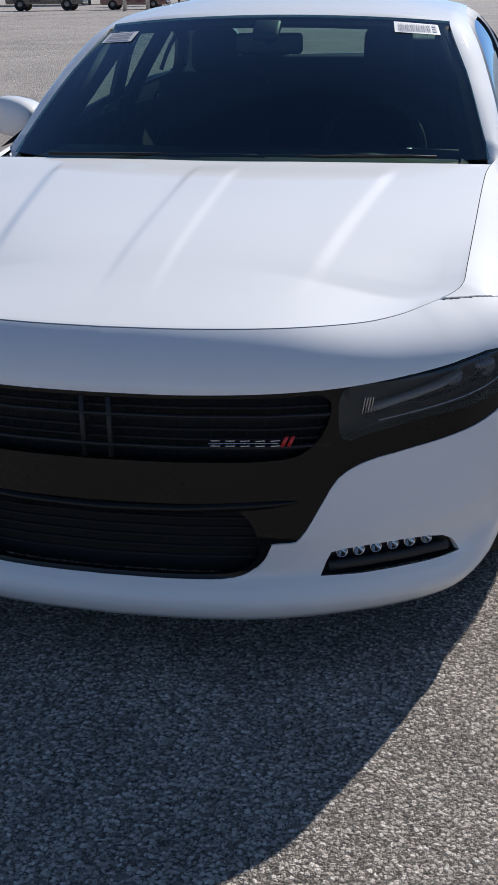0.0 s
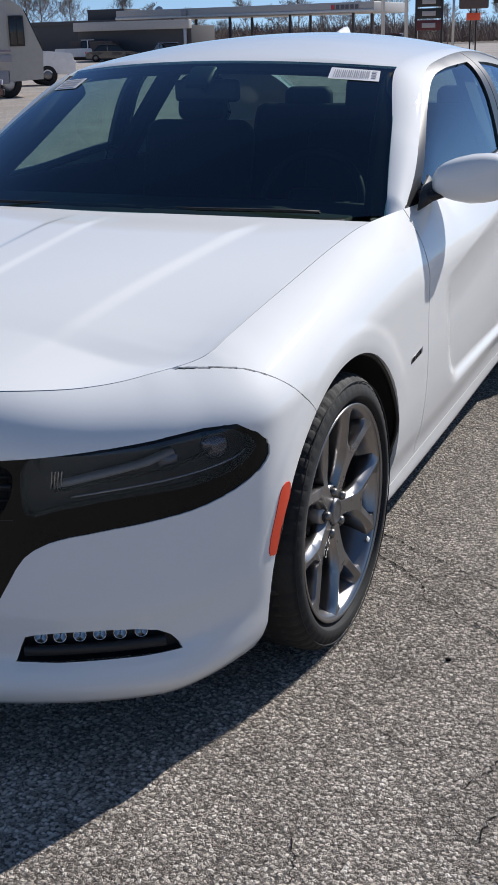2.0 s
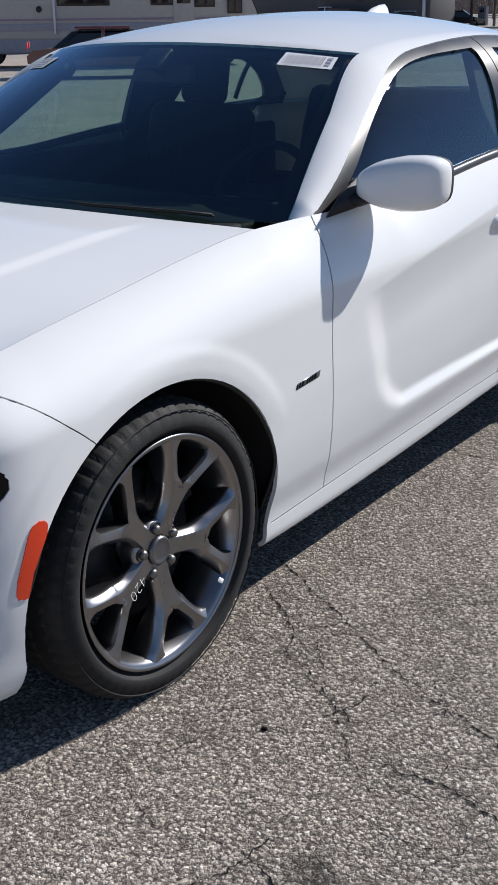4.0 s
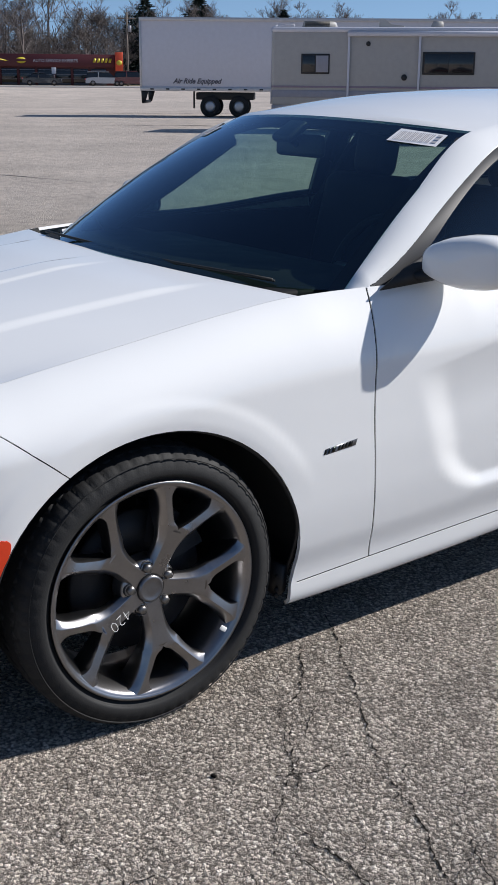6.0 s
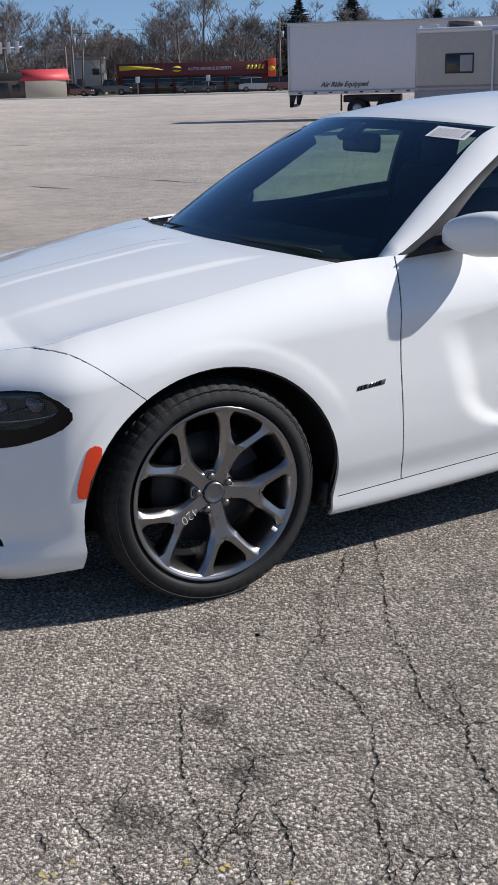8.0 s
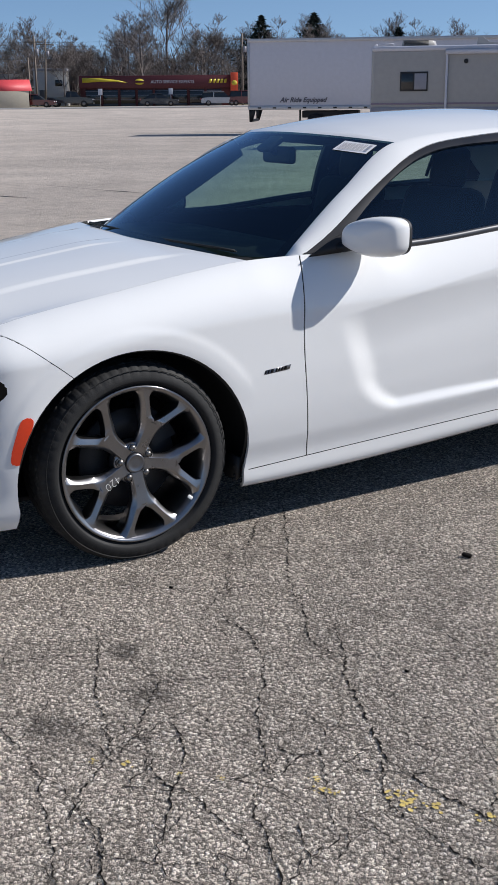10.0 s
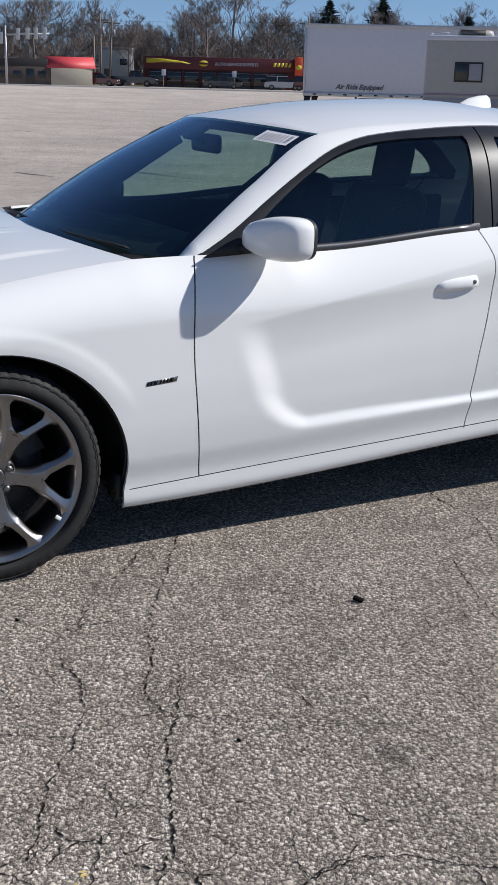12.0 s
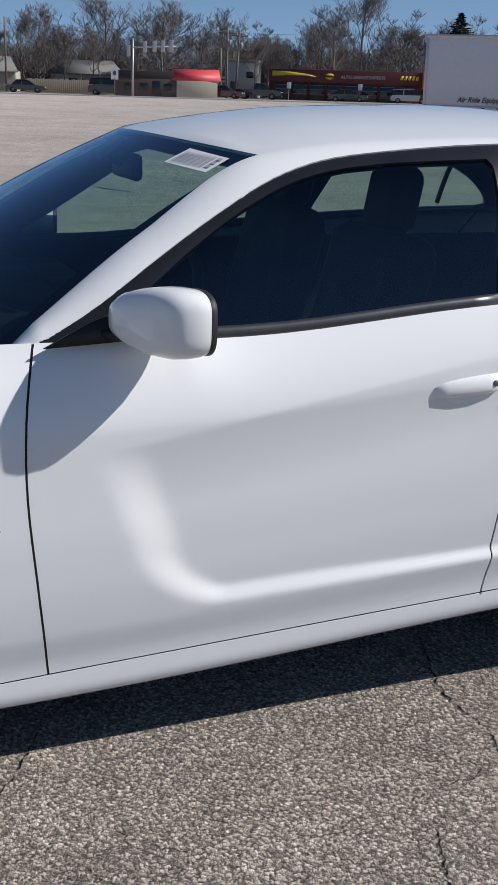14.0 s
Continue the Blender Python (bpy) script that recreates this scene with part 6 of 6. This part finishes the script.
utility_pole(-145, 23, 8.6, arm=False)
utility_pole(-147.6, 53.5, 8.5, 3)
utility_pole(-143.5, 50.0, 6.0, arm=False)
utility_pole(-137.5, 48.8, 8.3)
utility_pole(-124.5, 70.6, 8.4)
utility_pole(-150, 128, 7.8, arm=False)
for i, (z, s_) in enumerate(((7.9, .5), (7.6, .7), (6.4, .9))):
    wire = part("power_line", tube_bm([(-145 + 20.5 * t, 23 + 47.6 * t, .7 + z - 4 * s_ * t * (1 - t)) for t in np.linspace(0, 1, 24)], .009, 4), BLACK, None)
    tagged(wire, "black overhead power line", "cable", "overhead lines")
# fence, houses, sheds behind
fn = thing("board_fence", "weathered wooden board fence", "fence", m=facing(-145.2, 25.5, 79))
for i in range(40):
    part("board", box_bm((.24, .05, 1.6 + .08 * (i % 3)), (.25 * i, 0, .8), .005), FENCE, fn)
for x, y, w_, h_, d_ in ((-160, 22, 9, 2.6, 75), (-168, 38, 10, 2.7, 80), (-158, 54, 8, 2.5, 70)):
    hs = thing("house", "small house with a grey shingle roof", "house", m=facing(x, y, d_))
    part("wall", box_bm((w_, 7, h_), (0, 3.5, h_ / 2), .02), BEIGE if h_ < 3 else GREYSTRIPE, hs)
    part("roof", sharp(plate_bm([(-w_ / 2 - .4, -.3, h_ - .05), (w_ / 2 + .4, -.3, h_ - .05), (w_ / 2 - 1, 3.5, h_ + 1.9), (-w_ / 2 + 1, 3.5, h_ + 1.9)], .15, (0, .2, -.9))), ROOFGREY, hs)
    part("gable", plate_bm([(-w_ / 2, 3.4, h_), (w_ / 2, 3.4, h_), (w_ / 2 - 1.2, 3.4, h_ + 1.7), (-w_ / 2 + 1.2, 3.4, h_ + 1.7)], .1, (0, 1, 0)), FASCIA, hs)
    part("window", box_bm((1.1, .06, 1.0), (-w_ * .2, -.02, 1.5), .01), DARK, hs)
    part("door", box_bm((.9, .06, 2.0), (w_ * .2, -.02, 1.0), .01), FENCE, hs)
bl = thing("block_building", "pale grey flat-roofed block building behind the shop", "building", m=facing(-150, 55.2, 66))
part("wall", box_bm((4.4, 6, 4.6), (0, 3.0, 2.3), .02), FASCIA, bl)
part("parapet", box_bm((4.6, 6.2, .35), (0, 3.0, 4.7), .02), GREYSTRIPE, bl)
part("door", box_bm((1.0, .06, 2.1), (-1.0, -.02, 1.05), .01), GREYWALL, bl)
part("window", box_bm((.9, .06, .8), (1.1, -.02, 3.0), .01), DARK, bl)
# road and verge beyond the lot
rd = bmesh.new()
p0, p1 = np.array((-122.0, -20.0)), np.array((-92.0, 125.0))
dd = (p1 - p0) / np.linalg.norm(p1 - p0)
nn = np.array((-dd[1], dd[0]))
rd.faces.new([rd.verts.new((*q, rise(q[0]) + .02)) for q in (p0 - dd * 80, p1 + dd * 60, p1 + dd * 60 + nn * 9, p0 - dd * 80 + nn * 9)])
part_road = part("road", rd, ROADM, None, smooth=False)
tagged(part_road, "grey street along the far side of the lot", "road", kind="structure")
kb = box_bm((float(np.linalg.norm(p1 - p0)) + 140, .3, .16), (0, 0, .08), .02)
kerb = part("kerb", kb, FASCIA, None, m=pose(*((p0 + p1) / 2 - dd * 10 - nn * .2), rise(-107), 0, 0, heading(p0, p1)))
tagged(kerb, "pale concrete kerb", "kerb", kind="structure")
vg = bmesh.new()
vg.faces.new([vg.verts.new((*q, .73)) for q in (p0 - dd * 80 + nn * 22, p1 + dd * 60 + nn * 26, p1 + dd * 60 + nn * 200, p0 - dd * 80 + nn * 200)])
verge = part("verge", vg, GRASS, None, smooth=False)
tagged(verge, "dormant winter grass beyond the street", "grass", kind="structure")

# grey building, fuel canopy, signs and poles behind the car
a, b = (-75.0, 92.0), (-47.0, 90.3)
gb = thing("grey_building", "low dark grey block building with a pale fascia band", "building", m=facing(*a, heading(a, b)))
part("wall", box_bm((12, 4, 2.7), (22, 2.2, 1.35), .02), GREYWALL, gb)
part("rear_wing", box_bm((18, 4, 3.3), (8, 13, 1.65), .02), GREYWALL, gb)
part("fascia", box_bm((12.2, .5, .75), (22, -.1, 2.82), .03), FASCIA, gb)
part("parapet", box_bm((18.1, .4, .4), (8, 11.1, 3.4), .02), GREYWALL, gb)
part("roof_unit", box_bm((4.5, 3, 1.3), (10.5, 14, 4.0), .04), GREYWALL, gb)
part("roof_unit", box_bm((2.2, 2, .9), (14.5, 14, 3.9), .04), BLACK, gb)
part("bin_enclosure", box_bm((4.6, 1.0, 1.6), (18.5, -.9, .8), .02), BRICK, gb)
part("downpipe", box_bm((.25, .2, 2.5), (27.6, -.15, 1.25), .02), GALV, gb)
part("dish", lathe_bm([(0, .0), (.08, .4), (.16, .55)], 16, "Y"), GALV, gb, m=Matrix.Translation((16.5, 13, 4.2)))
a, b = (-59.6, 99.0), (-33.4, 98.2)
cn = thing("fuel_canopy", "flat pale canopy of a fuel station on steel posts", "canopy", m=facing(*a, heading(a, b)))
part("canopy_deck", box_bm((26.4, 9, .85), (13.2, 4.5, 4.0), .04), FASCIA, cn)
part("canopy_edge", box_bm((26.5, .1, .25), (13.2, -.04, 3.72), .02), GALV, cn)
for i in range(4):
    for y in (2.2, 6.8):
        part("canopy_post", box_bm((.22, .22, 3.6), (5 + 6.2 * i, y, 1.8), .03), GREYWALL, cn)
for i in range(6):
    part("name_bar", box_bm((.30, .05, .36), (22.6 + .45 * i, -.1, 4.05), .02), BRIGHTRED if i < 1 else INK, cn, "canopy name, plain bars")
part("emblem", box_bm((.6, .06, .55), (7.6, -.1, 4.05), .05), GREYSTRIPE, cn)
for i in range(3):
    pm_ = part("fuel_pump", box_bm((.8, .6, 1.7), (5 + 6.2 * i, 4.5, .95), .05), GREYSTRIPE, cn)
    part("pump_screen", box_bm((.5, .05, .4), (5 + 6.2 * i, 4.18, 1.45), .02), DARK, pm_)
ps = thing("price_sign", "dark red price sign board on two posts", "sign", m=facing(-28.0, 93.2, 5))
for x in (.15, 2.25):
    part("post", box_bm((.18, .18, 6.4), (x, 0, 3.2), .02), BLACK, ps)
for j, mt in enumerate((MAROON2, BLACK, BLACK, MAROON2, BRICK)):
    bd = part("panel", box_bm((2.0, .25, .78), (1.2, 0, 2.3 + .9 * j), .03), mt, ps)
    part("figure_bars", box_bm((1.1, .05, .36), (1.2, -.14, 2.3 + .9 * j), .02), plain("sign_grey", (.35, .33, .33), .6), bd)
p2 = thing("pylon_sign", "small dark pylon sign with an orange lower panel", "sign", m=facing(-26.5, 103.5, 5))
for x in (.4, .9):
    part("post", box_bm((.12, .12, 5), (x, 0, 2.5), .01), BLACK, p2)
part("board", box_bm((2.6, .3, 1.5), (.65, 0, 4.4), .15, segments=3), BRICK, p2)
part("orange_panel", box_bm((1.2, .3, .6), (.65, 0, 3.0), .05), ORANGE, p2)
part("cap", box_bm((3.0, .3, .2), (.65, 0, 5.2), .05), BRICK, p2)
for x, y, h in ((-23.8, 73, 9), (-22.4, 73.5, 9), (-18, 95, 9.5), (-10, 100, 9.5), (-33, 110, 9)):
    lp = thing("light_pole", "slim grey light pole", "street lamp", "light poles", m=facing(x, y, 10))
    part("shaft", tube_bm([(0, 0, 0), (0, 0, h)], [.13, .09], 8), GALV, lp)
    part("luminaire", box_bm((1.0, .3, .14), (.5, 0, h), .04), GALV, lp)
s2 = thing("signal_span", "dark traffic signals hanging on a span wire", "traffic light", m=facing(-30, 112, 5))
part("wire", tube_bm([(0, 0, 5.6), (9, 0, 5.3), (18, 0, 5.6)], .03, 5), BLACK, s2)
part("pole", tube_bm([(0, 0, 0), (0, 0, 7)], .13, 8), GALV, s2)
part("pole", tube_bm([(18, 0, 0), (18, 0, 7)], .13, 8), GALV, s2)
for x in (4, 5.2, 7.4, 8.6):
    part("signal_head", box_bm((.4, .3, 1.1), (x, 0, 4.8), .04), BLACK, s2)


# ---- bare trees, spruces and scrub ----
def twig(bm, pts, width, turn):
    """A thin twig as a folded strip."""
    side = Vector((math.cos(turn), math.sin(turn), .2)) * width
    last = None
    for i, q in enumerate(pts):
        k = 1 - .6 * i / (len(pts) - 1)
        pair = (bm.verts.new(q - side * k), bm.verts.new(q + side * k))
        if last:
            bm.faces.new([last[0], last[1], pair[1], pair[0]])
        last = pair


def bare_tree(seed, h=11.0, spread=.8, fork=.25):
    """A leafless tree with a rounded crown: trunk, limbs, branches and fine twigs."""
    r_ = random.Random(seed)
    trunk, crown = bmesh.new(), bmesh.new()

    def limb(bm_t, p, way, length, rad, level):
        n = 5 if level < 2 else 3 if level == 2 else 2
        pts, rads = [p.copy()], [rad]
        d = way.copy()
        wobble = .10 if level == 0 else .26
        for i in range(n):
            d = (d + Vector((r_.uniform(-wobble, wobble), r_.uniform(-wobble, wobble), r_.uniform(-.04, .14)))).normalized()
            pts.append(pts[-1] + d * length / n)
            rads.append(rad * (1 - .62 * (i + 1) / n))
        if level < 3:
            tube_bm(pts, rads, 6 if level < 1 else 4 if level < 2 else 3, bm=bm_t, cap=False)
        else:
            twig(bm_t, pts, rad, r_.uniform(0, 6.28))
        if level >= 4:
            return
        for k in range((11, 7, 7, 6)[level]):
            t = r_.uniform(fork if level == 0 else .25, 1.0)
            i = min(int(t * n), n - 1)
            q = pts[i].lerp(pts[i + 1], t * n - i)
            a_ = r_.uniform(0, math.tau)
            out = Vector((math.cos(a_), math.sin(a_), r_.uniform(-.05, .6)))
            w = (d * r_.uniform(.35, .8) + out * spread * r_.uniform(.7, 1.3)).normalized()
            size = (.62 - .32 * t) if level == 0 else r_.uniform(.38, .6)
            limb(crown, q, w, length * size, (max(rads[i] * .52, .05), max(rads[i] * .5, .034), .028, .021)[level], level + 1)

    limb(trunk, Vector((0, 0, 0)), Vector((0, 0, 1)), h * .80, .17 * h / 11, 0)
    tr_ = thing("bare_tree", "tall leafless deciduous tree in winter", "tree", "bare trees")
    part("trunk", trunk, BARK, tr_)
    part("crown", crown, BARK, tr_, "bare branches and twigs")
    return tr_


def spruce(seed, h=10.0):
    r_ = random.Random(seed)
    tr_ = thing("spruce", "dark green spruce tree with drooping branches", "tree", "spruces")
    part("trunk", tube_bm([(0, 0, 0), (0, 0, h)], [.2, .03], 6), BARK, tr_)
    bm_ = bmesh.new()
    z = h * .08
    while z < h:
        rad = (h - z) * .74 + .10
        for k in range(max(8, int(rad * 7))):
            a_ = r_.uniform(0, math.tau)
            l_ = rad * r_.uniform(.65, 1.1)
            for t in np.linspace(.25, 1, 5):
                q = Vector((math.cos(a_) * l_ * t, math.sin(a_) * l_ * t, z - .18 * l_ * t + .12 * l_ * t * t))
                for e in range(2):
                    b_ = a_ + r_.uniform(-1.3, 1.3)
                    s_ = .30 * (1.15 - t * .6) * r_.uniform(.7, 1.3)
                    tip = q + Vector((math.cos(b_) * s_ * 1.6, math.sin(b_) * s_ * 1.6, -.10 * s_))
                    w_ = Vector((-math.sin(b_) * .5, math.cos(b_) * .5, r_.choice((-1, 1)) * r_.uniform(.5, 1))) * s_ * .7
                    bm_.faces.new([bm_.verts.new(q - w_), bm_.verts.new(q + w_), bm_.verts.new(tip)])
        z += .24
    part("crown", bm_, NEEDLE, tr_, "drooping needle branches", smooth=False)
    return tr_


kinds = [bare_tree(11, 11.5, .85), bare_tree(23, 12.5, .70), bare_tree(37, 10.5, .95, .2), bare_tree(41, 13.0, .65, .35), bare_tree(53, 9.5, .9)]
spots = []
tr_rnd = random.Random(3)
for i in range(76):
    t = i / 75
    ang = .62 + t * .86                     # from behind the motorhome round to the far left
    dist = 172 + tr_rnd.uniform(-10, 34)
    spots.append((-math.sin(ang) * dist + 4, math.cos(ang) * dist - 1, tr_rnd.uniform(.58, .98)))
for i in range(30):
    ang = -.02 + .60 * i / 29
    dist = 190 + tr_rnd.uniform(-20, 30)
    spots.append((-math.sin(ang) * dist, math.cos(ang) * dist, tr_rnd.uniform(.45, .8)))
for i in range(44):
    ang = 1.0 + .55 * tr_rnd.random()
    dist = 163 + tr_rnd.uniform(-2, 30)
    spots.append((-math.sin(ang) * dist + 4, math.cos(ang) * dist - 1, tr_rnd.uniform(.5, .85)))
# the tall ones that stand out
spots += [(-172, 42, 1.25), (-170, 50, 1.15), (-166, 73, 1.25), (-163, 79, 1.3), (-160, 84, 1.2), (-178, 33, 1.1), (-158, 104, 1.0)]
first = set()
for i, (x, y, s_) in enumerate(spots):
    k = i % 5
    m = Matrix.Translation((x, y, rise(x))) @ Matrix.Rotation(tr_rnd.uniform(0, 6.28), 4, "Z") @ Matrix.Diagonal((s_ * tr_rnd.uniform(.9, 1.15), s_ * tr_rnd.uniform(.9, 1.15), s_, 1))
    if k not in first:
        first.add(k)
        kinds[k].matrix_world = m
    else:
        c_ = copy_thing(kinds[k], Matrix.Translation(m.translation) @ m.to_3x3().normalized().to_4x4())
        c_.scale = m.to_scale()
sp0 = spruce(5, 12.7)
sp0.matrix_world = pose(-153.6, 90.2, .7)
for x, y, s_ in ((-150.9, 97.8, 1.03), (-151.6, 114.1, .90)):
    c_ = copy_thing(sp0, pose(x, y, .7, 0, 0, 70 * s_))
    c_.scale = (s_, s_, s_)
# scrub and far woods
sb = bmesh.new()
for i in range(17000):
    ang = -.1 + 1.72 * tr_rnd.random()
    far = tr_rnd.random()
    dist = 166 + 60 * far
    if ang < .62:
        dist = 215 + 60 * far
    x, y = -math.sin(ang) * dist, math.cos(ang) * dist
    # the woods behind rise to a ragged line
    swell = .8 + .22 * math.sin(ang * 23) + .16 * math.sin(ang * 57 + 1) + .10 * math.sin(ang * 131)
    hgt = tr_rnd.uniform(.62, 1.1) * ((2.8 + 7.4 * far) * (.65 + .4 * swell) if ang > .62 else 3.2 + 2.6 * far)
    for k in range(8):
        b_ = tr_rnd.uniform(0, math.tau)
        lean = tr_rnd.uniform(.06, .40 if ang > .62 else .75) * hgt
        top = Vector((x + lean * math.cos(b_), y + lean * math.sin(b_), hgt * tr_rnd.uniform(.45, 1)))
        mid_ = Vector((x + lean * .35 * math.cos(b_ + .5), y + lean * .35 * math.sin(b_ + .5), top.z * .55))
        twig(sb, [Vector((x, y, .3)), mid_, top], tr_rnd.uniform(.03, .075) * (1 + 1.1 * far) * (1 if ang > .62 else .7), b_ + 1.57)
scrub = part("scrub", sb, SCRUB, None, smooth=False)
tagged(scrub, "leafless undergrowth and far woods", "scrub", kind="stuff")
